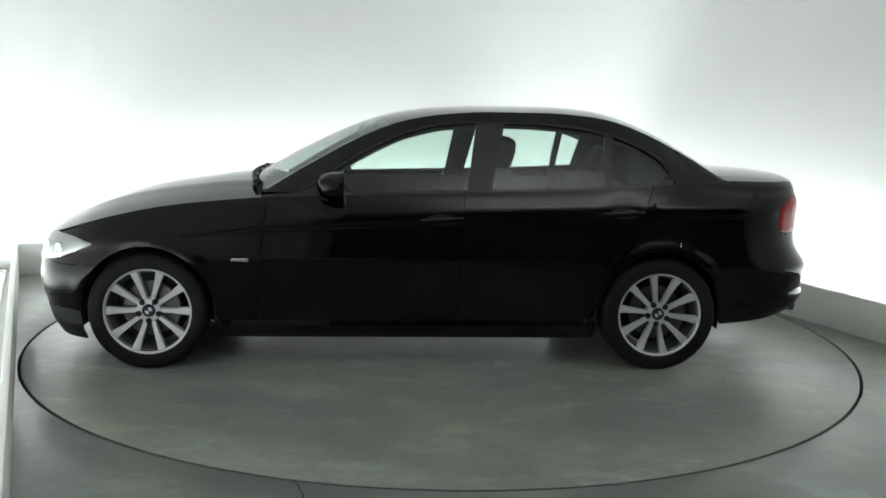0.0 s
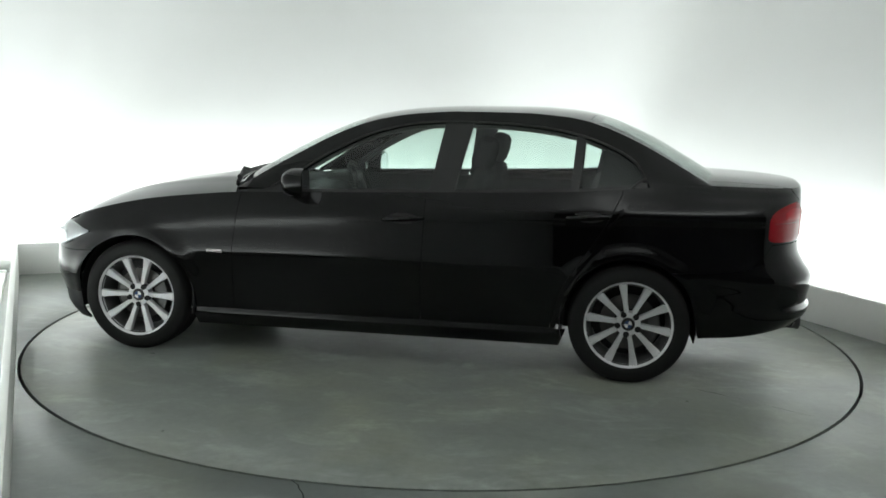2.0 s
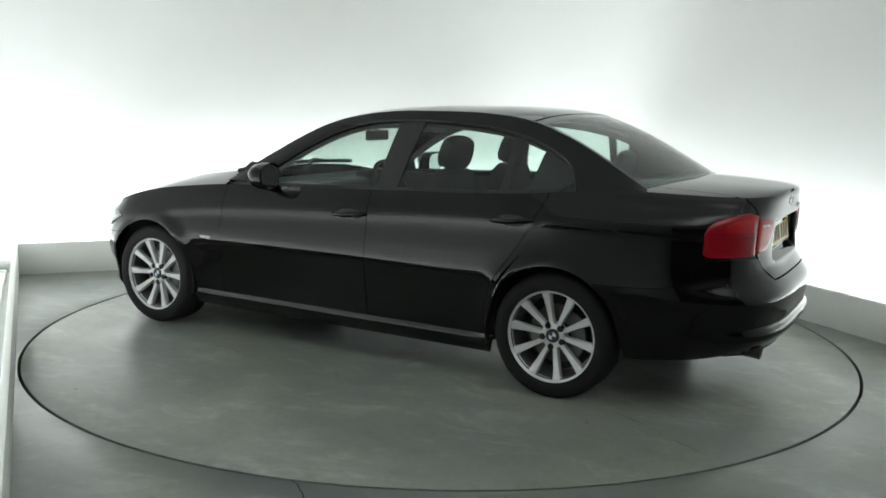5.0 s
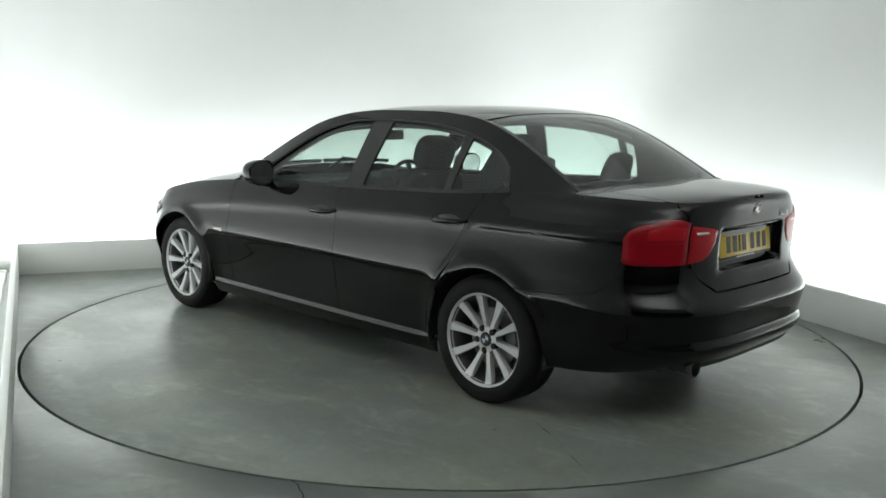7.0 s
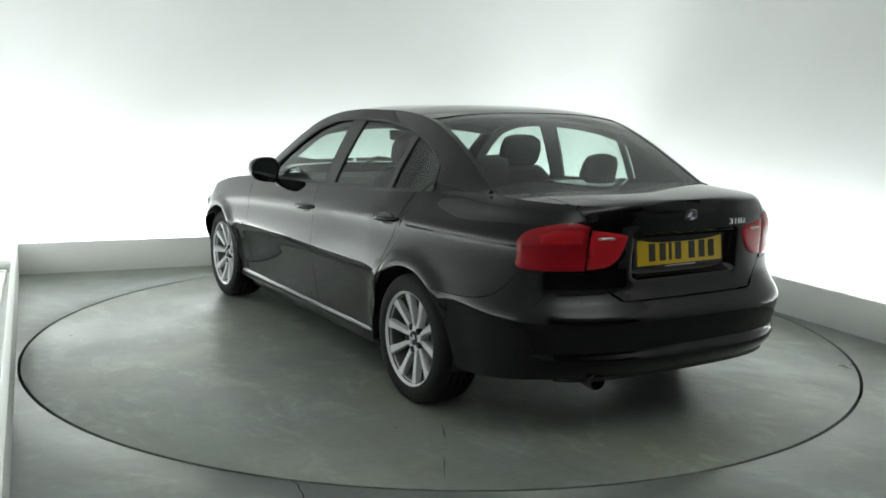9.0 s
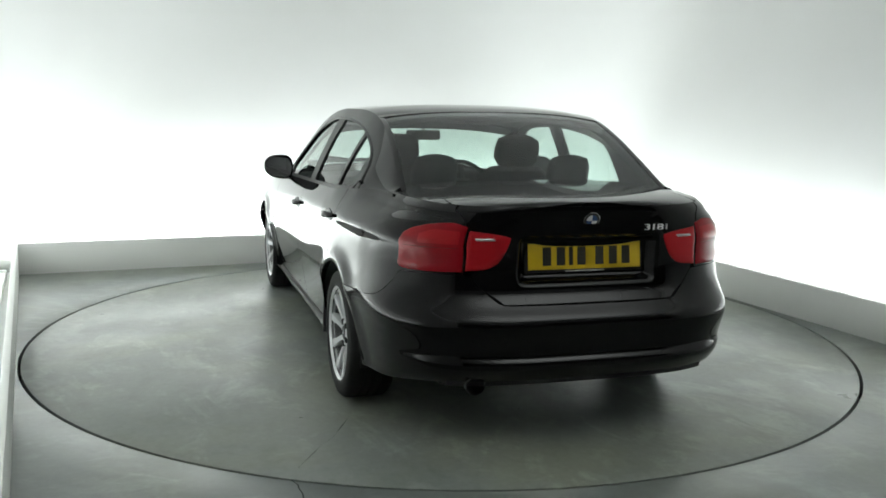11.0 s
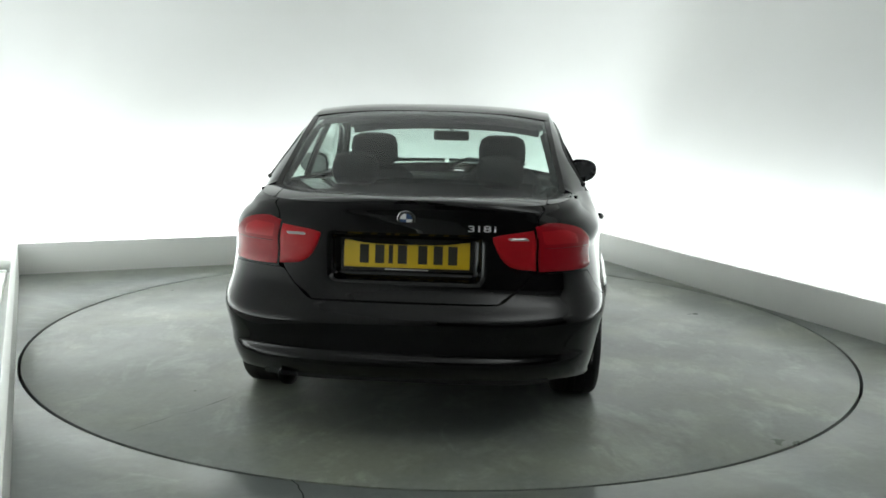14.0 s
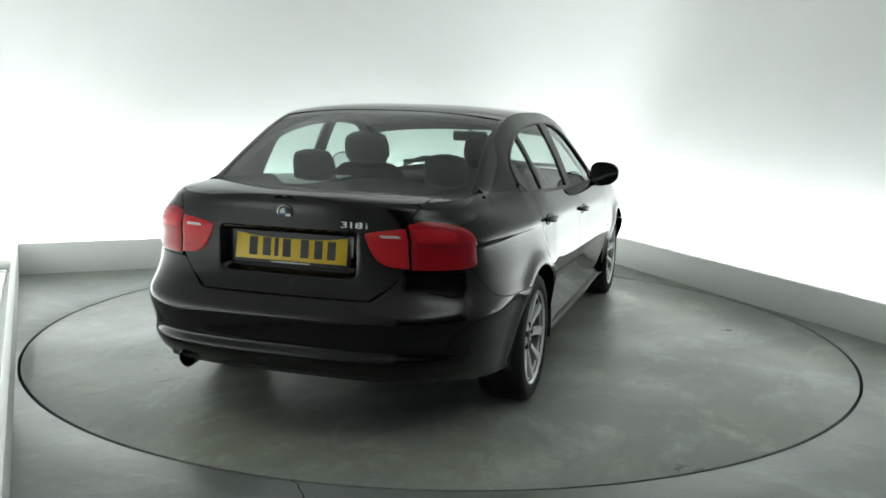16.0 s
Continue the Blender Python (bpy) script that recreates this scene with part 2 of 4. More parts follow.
def build_walls():
    # one sweep of white wall round three sides, with coved corners
    w, d, r, front = HALF + GAP, BACK + GAP, 1.1, -5.6
    path = [(-w, front)]
    path += [(-w, lerp(front, d - r, k / 10)) for k in range(1, 11)]
    path += [(-w + r - r * math.cos(k * math.pi / 36), d - r + r * math.sin(k * math.pi / 36)) for k in range(1, 19)]
    path += [(lerp(-w + r, w - r, k / 12), d) for k in range(1, 13)]
    path += [(w - r + r * math.sin(k * math.pi / 36), d - r + r * math.cos(k * math.pi / 36)) for k in range(1, 19)]
    path += [(w, lerp(d - r, front, k / 10)) for k in range(1, 11)]
    bm = bmesh.new()
    zs = [-0.02] + [WALL_H * k / 12 for k in range(1, 13)]
    grid(bm, [[(x, y, z) for x, y in path] for z in zs])
    bmesh.ops.recalc_face_normals(bm, faces=bm.faces)
    wall = room_part("wall_backdrop", bm, M_WALL, "seamless white plastered studio backdrop wall, lit from below", "wall")
    so = wall.modifiers.new("thickness", "SOLIDIFY")
    so.thickness, so.offset = 0.12, 1
    bm = boxed((-w - 0.1, -2.9, WALL_H), (w + 0.1, d + 0.1, WALL_H + 0.12))
    room_part("ceiling", bm, M_CEIL, "plain white studio ceiling", "ceiling")
    room_part("ceiling_hall", boxed((-7.4, -9.4, WALL_H), (7.4, -2.902, WALL_H + 0.12)), M_WALL, "plain white hall ceiling", "ceiling")

    # plinth boards that hide the trough
    t, h = 0.035, 0.252
    room_part("plinth_back", boxed((-HALF - 0.07, BACK + 0.01, -0.01), (HALF, BACK + 0.01 + t, h), 0.003), M_PLINTH, "low white painted plinth board before the back wall", "plinth")
    skew = Matrix.Translation((-2.489, 0, 0)) @ pose(0, 0, 0, 0, 0, 0.91)
    room_part("plinth_left", boxed((-t, front, -0.01), (0, BACK + 0.006, h), 0.003, skew), M_PLINTH, "low white painted plinth board along the side wall", "plinth")
    room_part("plinth_right", boxed((HALF, front, -0.01), (HALF + t, BACK + t, h), 0.003), M_PLINTH, "low white painted plinth board along the side wall", "plinth")

    # the dim hall behind the camera
    bm = bmesh.new()
    box(bm, (-7.4, -9.4, -0.02), (7.4, -9.28, WALL_H - 0.002))
    room_part("wall_hall", bm, M_DARKWALL, "dark grey wall of the hall behind the bay", "wall")
    for x in (-7.4, 7.28):
        room_part("wall_hall_side", boxed((x, -9.4, -0.02), (x + 0.12, front - 0.122, WALL_H - 0.002)), M_DARKWALL, "dark grey side wall of the hall", "wall")
    for lo, hi in (((-7.4, front - 0.12, -0.02), (-w - 0.122, front, WALL_H - 0.002)), ((w + 0.122, front - 0.12, -0.02), (7.4, front, WALL_H - 0.002))):
        room_part("wall_return", boxed(lo, hi), M_DARKWALL, "dark grey return wall beside the bay", "wall")


def build_battens():
    """The housings of the strip lights that stand in the trough."""
    for u, v, along, length in ((0.0, BACK + 0.13, 0, 5.0), (-HALF - 0.15, 0.10, 90, 4.9), (HALF + 0.13, 0.1, -90, 4.8)):
        ob = new("strip_light")
        ob.matrix_world = ROOM @ pose(u, v, 0, 0, 0, along)
        tagged(ob, "white steel strip light batten lying in the trough", "light", "trough lights")
        part("housing", boxed((-length / 2, -0.05, 0.0), (length / 2, 0.05, 0.055), 0.006), M_STEEL, ob)
        part("end_cap", boxed((-length / 2 - 0.02, -0.055, 0.0), (-length / 2, 0.055, 0.07), 0.006), M_STEEL, ob)
        part("end_cap", boxed((length / 2, -0.055, 0.0), (length / 2 + 0.02, 0.055, 0.07), 0.006), M_STEEL, ob)


def build_hall_fill():
    """Added, unseen housing of the fill lamp: suspended, it washes the hall's ceiling."""
    ob = new("fill_uplighter")
    ob.matrix_world = ROOM @ pose(*FILL_AT, 0, 0, 0)
    tagged(ob, "white suspended fill light, added unseen to brighten the hall ceiling", "light")
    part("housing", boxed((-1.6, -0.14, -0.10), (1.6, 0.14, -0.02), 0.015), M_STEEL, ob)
    # glowing pieces added at both ends for glints on the car
    part("glint_piece", boxed((1.62, -0.05, -0.08), (1.64, 0.05, -0.05), 0.003), M_GLINT, ob)
    part("glint_piece", boxed((-1.64, -0.05, -0.08), (-1.62, 0.05, -0.05), 0.003), M_GLINT, ob)
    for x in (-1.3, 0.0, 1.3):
        part("hanger", tube(bmesh.new(), [(x, 0.12, -0.03), (x, 0.12, WALL_H - FILL_AT[2])], 0.004, 6), M_STEEL, ob)


build_floor()
build_walls()
build_hall_fill()
build_battens()

# ---- the turntable ----
turntable = new("turntable")
tagged(turntable, "round grey concrete turntable with scuffs, flush with the floor", "turntable")


def build_turntable():
    bm = bmesh.new()
    seg = 180
    prof = [(0.0001, 0.0), (0.8, 0.0), (1.6, 0.0), (R_DISC - 0.016, 0.0), (R_DISC - 0.011, -0.002), (R_DISC - 0.010, -0.10)]
    lathe(bm, prof[::-1], Matrix(), seg)
    part("disc", bm, M_DISC, turntable)
    # a joint with a filled seam near the rim
    rnd = random.Random(4)
    for a, b, w in (((-1.50, 0.925), (-1.66, 1.005), 0.005), ((-1.80, 1.10), (-2.02, 1.235), 0.003), ((-1.68, 1.01), (-1.78, 1.08), 0.0015)):
        bm = bmesh.new()
        rows = [[], []]
        for k in range(12):
            t = k / 11
            x, y = lerp(a[0], b[0], t), lerp(a[1], b[1], t)
            ww = w * (0.35 + 0.65 * rnd.random()) * (0.3 + math.sin(math.pi * t))
            rows[0].append((x - 0.5 * ww, y + 0.85 * ww, 0.0015))
            rows[1].append((x + 0.5 * ww, y - 0.85 * ww, 0.0015))
        grid(bm, rows)
        part("seam", bm, M_GAP, turntable)


build_turntable()

# ---- the car: x forward, y to its left, z up, origin on the ground midway between the axles ----
car = new("car")
tagged(car, "glossy black four-door saloon with silver alloy wheels standing on the turntable", "car")

X0, X1 = -1.72, 1.50        # between these the body is cut square across
XF = curve([(0.10, 2.00), (0.18, 2.03), (0.28, 2.07), (0.42, 2.098), (0.52, 2.092), (0.60, 2.068), (0.68, 2.038), (0.75, 1.985)])
XR = curve([(0.20, -2.18), (0.27, -2.27), (0.33, -2.362), (0.385, -2.398), (0.40, -2.398), (0.425, -2.380), (0.50, -2.392), (0.558, -2.398), (0.570, -2.394), (0.64, -2.346),
            (0.70, -2.316), (0.78, -2.308), (0.86, -2.310), (0.94, -2.313), (0.99, -2.317), (1.02, -2.322), (1.05, -2.316)])
Z_TOP = curve([(2.2, 0.655), (2.05, 0.675), (1.9, 0.712), (1.73, 0.770), (1.5, 0.833), (1.27, 0.878), (1.0, 0.910), (0.8, 0.928), (0.4, 0.944), (-0.21, 0.965),
               (-0.7, 0.982), (-1.09, 1.000), (-1.35, 1.022), (-1.7, 1.046), (-2.05, 1.040), (-2.25, 1.034), (-2.36, 1.036)])
Z_CREASE = curve([(2.2, 0.58), (1.5, 0.70), (0.8, 0.785), (0.03, 0.830), (-1.11, 0.878), (-1.76, 0.884), (-2.4, 0.87)])
Z_LOW = curve([(2.2, 0.44), (1.5, 0.55), (0.9, 0.605), (0.0, 0.600), (-0.9, 0.585), (-1.4, 0.60), (-2.4, 0.555)])
W_TOP = curve([(2.2, 0.86), (1.5, 0.84), (0.9, 0.845), (0.3, 0.848), (-1.1, 0.842), (-1.4, 0.806), (-1.7, 0.748), (-2.0, 0.726), (-2.4, 0.72)])
ARCH_R = 0.352


ROLL = curve([(-1.46, 0.0), (-1.64, 0.45), (-1.82, 1.0)])     # the rear shoulder rolls over into the deck
TAPER = curve([(-1.0, 0.0), (-1.4, 0.018), (-1.7, 0.048), (-2.05, 0.100), (-2.4, 0.135)])


@functools.lru_cache(maxsize=None)
def section(x):
    zl, zc, zt = Z_LOW(x), Z_CREASE(x), Z_TOP(x)
    wt = W_TOP(x)
    zt = max(zt, zc + 0.05)
    r = ROLL(x)
    pairs = [(0.14, 0.780), (0.19, 0.832), (0.225, 0.850), (0.243, 0.852), (0.262, 0.844), (0.34, 0.857), (zl - 0.09, 0.8865), (zl - 0.012, 0.9036), (zl + 0.004, 0.9046),
             (lerp(zl, zc, 0.30), 0.8995), (zc - 0.034, 0.8880), (zc - 0.006, 0.8906), (zc + 0.008, 0.8893), (lerp(zc, zt, 0.45), lerp(0.8900 * (1 - TAPER(x)), wt, 0.38)), (zt - 0.012 - 0.036 * r, wt + 0.006 + 0.004 * r), (zt - 0.006 - 0.016 * r, wt + 0.003 - 0.008 * r), (zt, wt - 0.034 * r)]
    k = TAPER(x)
    return curve([(a, b * (1 - k * (0.54 + 0.46 * min(1.0, max(0.0, (a - 0.565) / 0.20)))) if i < 13 else b) for i, (a, b) in enumerate(pairs)])


def half_width(x, z):
    return section(round(x, 4))(z)


def width(x, z):
    w = half_width(x, z)
    for ax in (1.38, -1.38):
        r = math.hypot(x - ax, z - 0.317)
        if z < 0.80:
            w += 0.016 * math.exp(-((r - 0.365) / 0.048) ** 2) * step(0.15, 0.30, z)
    return w


def recess(y, z):
    """The number plate's hollow in the boot lid."""
    return 0.044 * step(0.325, 0.280, abs(y)) * step(0.705, 0.742, z) * step(0.915, 0.885, z)


def n_end(z):
    """How square the corners are in plan."""
    return lerp(3.40, 3.60, step(0.62, 0.80, z)) - 0.5 * step(0.95, 1.05, z)


N_END = 2.7


def skin(s, z):
    """A point of the body's side: s 0..1 from the rear's middle to the side, 1..2 along it, 2..3 round to the nose."""
    if s < 1:
        a = s * math.pi / 2
        x = X0 - (X0 - XR(z)) * math.cos(a) ** (2 / n_end(z))
        y = width(x, z) * math.sin(a) ** (2 / n_end(z))
        x += recess(y, z)
    elif s <= 2:
        x = lerp(X0, X1, s - 1)
        y = width(x, z)
    else:
        a = (3 - s) * math.pi / 2
        x = X1 + (XF(z) - X1) * max(0.0, math.cos(a)) ** (2 / N_END)
        y = width(x, z) * max(0.0, math.sin(a)) ** (2 / N_END)
    return Vector((x, y, z))


def s_of_x(x):
    return 1 + (x - X0) / (X1 - X0)


def s_at_y(y, z=0.8):
    """Where the rear's curve reaches y."""
    lo, hi = 0.0, 1.0
    for _ in range(30):
        m = (lo + hi) / 2
        lo, hi = (m, hi) if skin(m, z).y < y else (lo, m)
    return (lo + hi) / 2


def s_at_x(x, z):
    """Where the skin reaches x, at the rear or front corner."""
    if X0 <= x <= X1:
        return s_of_x(x)
    lo, hi = (0.0, 1.0) if x < X0 else (2.0, 3.0)
    for _ in range(30):
        m = (lo + hi) / 2
        lo, hi = (m, hi) if skin(m, z).x < x else (lo, m)
    return (lo + hi) / 2


def arch_z(x):
    """Height of the wheel arches' edge over x; 0 elsewhere."""
    d = ARCH_R ** 2 - (abs(x) - 1.38) ** 2
    return 0.317 + math.sqrt(d) if d > 0 else 0.0


def side_patch(bm, cols, z_lo, z_hi, rows, side):
    """A panel of the body's side: cols is a list of functions z -> s, z_lo and z_hi give its lower and upper edge by s."""
    lines = []
    for col in cols:
        top = 0.9
        for _ in range(6):
            top = z_hi(col(top))

        def above(z):
            s = col(z)
            return z - max(z_lo(s), arch_z(skin(s, z).x))
        low = top - 0.004
        while low > 0.14 and above(low) > 0:
            low -= 0.02
        a, b = low, low + 0.02
        for _ in range(14):
            m = (a + b) / 2
            a, b = (a, m) if above(m) > 0 else (m, b)
        low = min(b, top - 0.004)
        pts = []
        for j in range(rows + 1):
            z = lerp(low, top, j / rows)
            p = skin(col(z), z)
            pts.append((p.x, side * p.y, p.z))
        lines.append(pts)
    grid(bm, lines, flip=side < 0)


def columns(a, b, n):
    """n+1 columns between two edge functions z -> s."""
    return [(lambda z, k=k: lerp(a(z), b(z), k / n)) for k in range(n + 1)]


GAPW = 0.0017
CUT_FRONT = curve([(0.2, 0.80), (0.55, 0.79), (0.95, 0.745)])        # front edge of the front door
CUT_MID = curve([(0.2, -0.270), (0.6, -0.280), (1.0, -0.295)])
CUT_REAR = curve([(0.2, -0.965), (0.36, -0.99), (0.5, -1.035), (0.61, -1.10), (0.80, -1.225), (1.0, -1.325)])
def edge(cut, d):
    return lambda z: s_of_x(cut(z) + d)


def z_top_s(s):
    return Z_TOP(skin(s, 0.9).x) if s < 2 else Z_TOP(skin(s, 0.62).x)


SILL_TOP = 0.268
B_REAR = curve([(0.0, 0.632), (s_at_y(0.372, 0.64), 0.634), (s_at_y(0.472, 0.70), 0.700), (s_at_y(0.520, 0.75), 0.752), (s_at_y(0.62, 0.75), 0.756), (s_at_x(-2.10, 0.75), 0.752), (s_at_x(-2.05, 0.7), 0.690), (s_at_x(-1.97, 0.64), 0.632), (1.0, 0.606), (1.2, 0.60)])   # bumper's upper seam by s
B_REAR_LOW = curve([(0.0, 0.315), (0.45, 0.305), (0.8, 0.27), (1.0, 0.255), (1.3, 0.24)])
B_FRONT = curve([(1.9, 0.60), (2.05, 0.575), (2.3, 0.56), (2.55, 0.57), (3.0, 0.60)])
LOW_FRONT = curve([(1.9, 0.20), (2.2, 0.175), (3.0, 0.17)])


def const(v):
    return lambda q: v


def build_body(side):
    # front door and rear door skins, fenders, sill
    doors = {}
    for name, a, b, n in (("rear_door", edge(CUT_REAR, GAPW), edge(CUT_MID, -GAPW), 34), ("front_door", edge(CUT_MID, GAPW), edge(CUT_FRONT, -GAPW), 34)):
        bm = bmesh.new()
        side_patch(bm, columns(a, b, n), const(SILL_TOP + GAPW), z_top_s, 30, side)
        doors[name] = part(name, bm, M_PAINT, car, thick=0.012)
    bm = bmesh.new()
    a, b = (lambda z: s_of_x(-1.06)), (lambda z: s_of_x(1.06))
    side_patch(bm, columns(a, b, 60), const(0.165), const(SILL_TOP - GAPW), 8, side)
    part("sill", bm, M_PAINT, car, thick=0.012)
    bm = bmesh.new()
    side_patch(bm, columns(edge(CUT_FRONT, GAPW), lambda z: s_at_x(1.80, z), 110), lambda s: B_FRONT(s) + GAPW if skin(s, 0.6).x > 1.62 else SILL_TOP + GAPW, z_top_s, 34, side)
    part("front_wing", bm, M_PAINT, car, thick=0.012)
    bm = bmesh.new()
    side_patch(bm, columns(lambda z: s_at_y(0.536 if z < 0.97 else lerp(0.536, 0.566, step(0.97, 1.03, z)), min(z, 1.02)), edge(CUT_REAR, -GAPW), 130), lambda s: B_REAR(s) + GAPW if skin(s, 0.6).x < -1.585 else SILL_TOP + GAPW, z_top_s, 34, side)
    part("rear_wing", bm, M_PAINT, car, thick=0.012)
    return doors


def build_bumpers():
    bm = bmesh.new()
    for side in (1, -1):
        side_patch(bm, columns(lambda z: 0.0, lambda z: s_of_x(-1.585), 90), B_REAR_LOW, lambda s: B_REAR(s) - GAPW, 34, side)
    rb = part("rear_bumper", bm, M_PAINT, car, "glossy black bumper with a lower black apron", thick=0.01)
    bm = bmesh.new()
    for side in (1, -1):
        side_patch(bm, columns(lambda z: s_at_x(1.622, z), lambda z: 3.0, 70), const(0.31), lambda s: B_FRONT(s) - GAPW, 24, side)
    fb = part("front_bumper", bm, M_PAINT, car, thick=0.01)
    bm = bmesh.new()
    for side in (1, -1):
        side_patch(bm, columns(lambda z: s_at_x(1.735, z), lambda z: 3.0, 50), const(0.135), const(0.308), 10, side)
    part("lower_intake", bm, M_PLASTIC, fb, "matt black lower intake panel", thick=0.01)
    # nose panel between the headlights
    bm = bmesh.new()
    for side in (1, -1):
        side_patch(bm, columns(lambda z: s_at_x(1.80, z) + 0.002, lambda z: 3.0, 40), lambda s: B_FRONT(s) + GAPW, z_top_s, 8, side)
    part("nose_panel", bm, M_PAINT, car, thick=0.01)
    # apron under the rear bumper
    bm = bmesh.new()
    rows = []
    for k in range(31):
        y = lerp(-0.60, 0.60, k / 30)
        c = (-2.225 - skin(s_at_y(abs(y), 0.34), 0.34).x) / 0.11 - 0.10
        rows.append([(-2.22 - 0.11 * c, y, 0.335), (-2.21 - 0.10 * c, y, 0.295), (-2.14 - 0.06 * c, y, 0.275), (-1.95, y, 0.27), (-1.75, y, 0.28)])
    grid(bm, rows)
    part("apron", bm, M_PLASTIC, rb, "matt black lower apron", thick=0.008)


def deck_rows(s_list, zc, bow, n=24, p=2.3, inner=None, outer=None, side=0):
    """Rows across the car between the two top edges, or the strip of them from inner(x) to outer(x) on one side."""
    rows = []
    for s in s_list:
        z = 0.9
        for _ in range(4):
            z = Z_TOP(skin(s, min(z, 1.04)).x)
        e = skin(s, z)
        row = []
        for k in range(n + 1):
            v = -1 + 2 * k / n
            v = math.copysign(abs(v) ** 0.75, v)
            if side:
                a = min(1.0, inner(e.x) / e.y)
                v = side * lerp(a, 1.0, k / n)
            elif outer:
                v *= min(1.0, outer(e.x) / e.y)
            row.append((e.x + bow(e.x) * (1 - v * v), e.y * v, z + (zc(e.x) - z) * (1 - abs(v) ** p)))
        if not side or inner(e.x) < e.y - 0.002:
            rows.append(row)
    return rows


HOOD_C = curve([(2.12, 0.668), (2.04, 0.700), (1.96, 0.752), (1.73, 0.852), (1.50, 0.918), (1.27, 0.960), (1.04, 0.988), (0.80, 1.000)])
BOOT_C = curve([(-2.36, 1.042), (-2.30, 1.055), (-2.2, 1.064), (-2.0, 1.074), (-1.8, 1.082), (-1.6, 1.088)])


def build_bonnet():
    bm = bmesh.new()
    ss = [lerp(2.985, 2.0, k / 30) for k in range(31)] + [s_of_x(lerp(X1, 0.78, k / 18)) for k in range(1, 19)]
    rows = deck_rows(ss, HOOD_C, lambda x: 0.13 * step(1.2, 0.78, x))
    # two raised flanks run from the nose to the screen
    for row in rows:
        for i, (x, y, z) in enumerate(row):
            g = math.exp(-((abs(y) - (0.36 + 0.10 * (2.1 - x))) / 0.05) ** 2) * step(2.05, 1.6, x)
            row[i] = (x, y, z + 0.006 * g)
    grid(bm, rows)
    bmesh.ops.recalc_face_normals(bm, faces=bm.faces)
    part("bonnet", bm, M_PAINT, car, thick=0.012)
    bm = boxed((0.60, -0.76, 0.80), (0.90, 0.74, 0.93), 0.02)
    part("cowl", bm, M_PLASTIC, car)
    for y0, y1 in ((0.66, 0.05), (0.02, -0.55)):
        bm = bmesh.new()
        pts = [(0.80 + 0.10 * (1 - (y / 0.8) ** 2), y, 0.990 + 0.028 * (1 - (y / 0.8) ** 2)) for y in (lerp(y0, y1, k / 8) for k in range(9))]
        tube(bm, pts, 0.013, 8)
        tube(bm, [(0.84, y0, 0.965), (0.86, lerp(y0, y1, 0.25), 1.035), pts[4]], 0.013, 8)
        part("wiper", bm, M_PLASTIC, car, "black wiper arm and blade")


BOOT_Y = curve([(0.60, 0.36), (0.64, 0.385), (0.70, 0.468), (0.76, 0.512), (0.80, 0.528), (0.97, 0.53)])


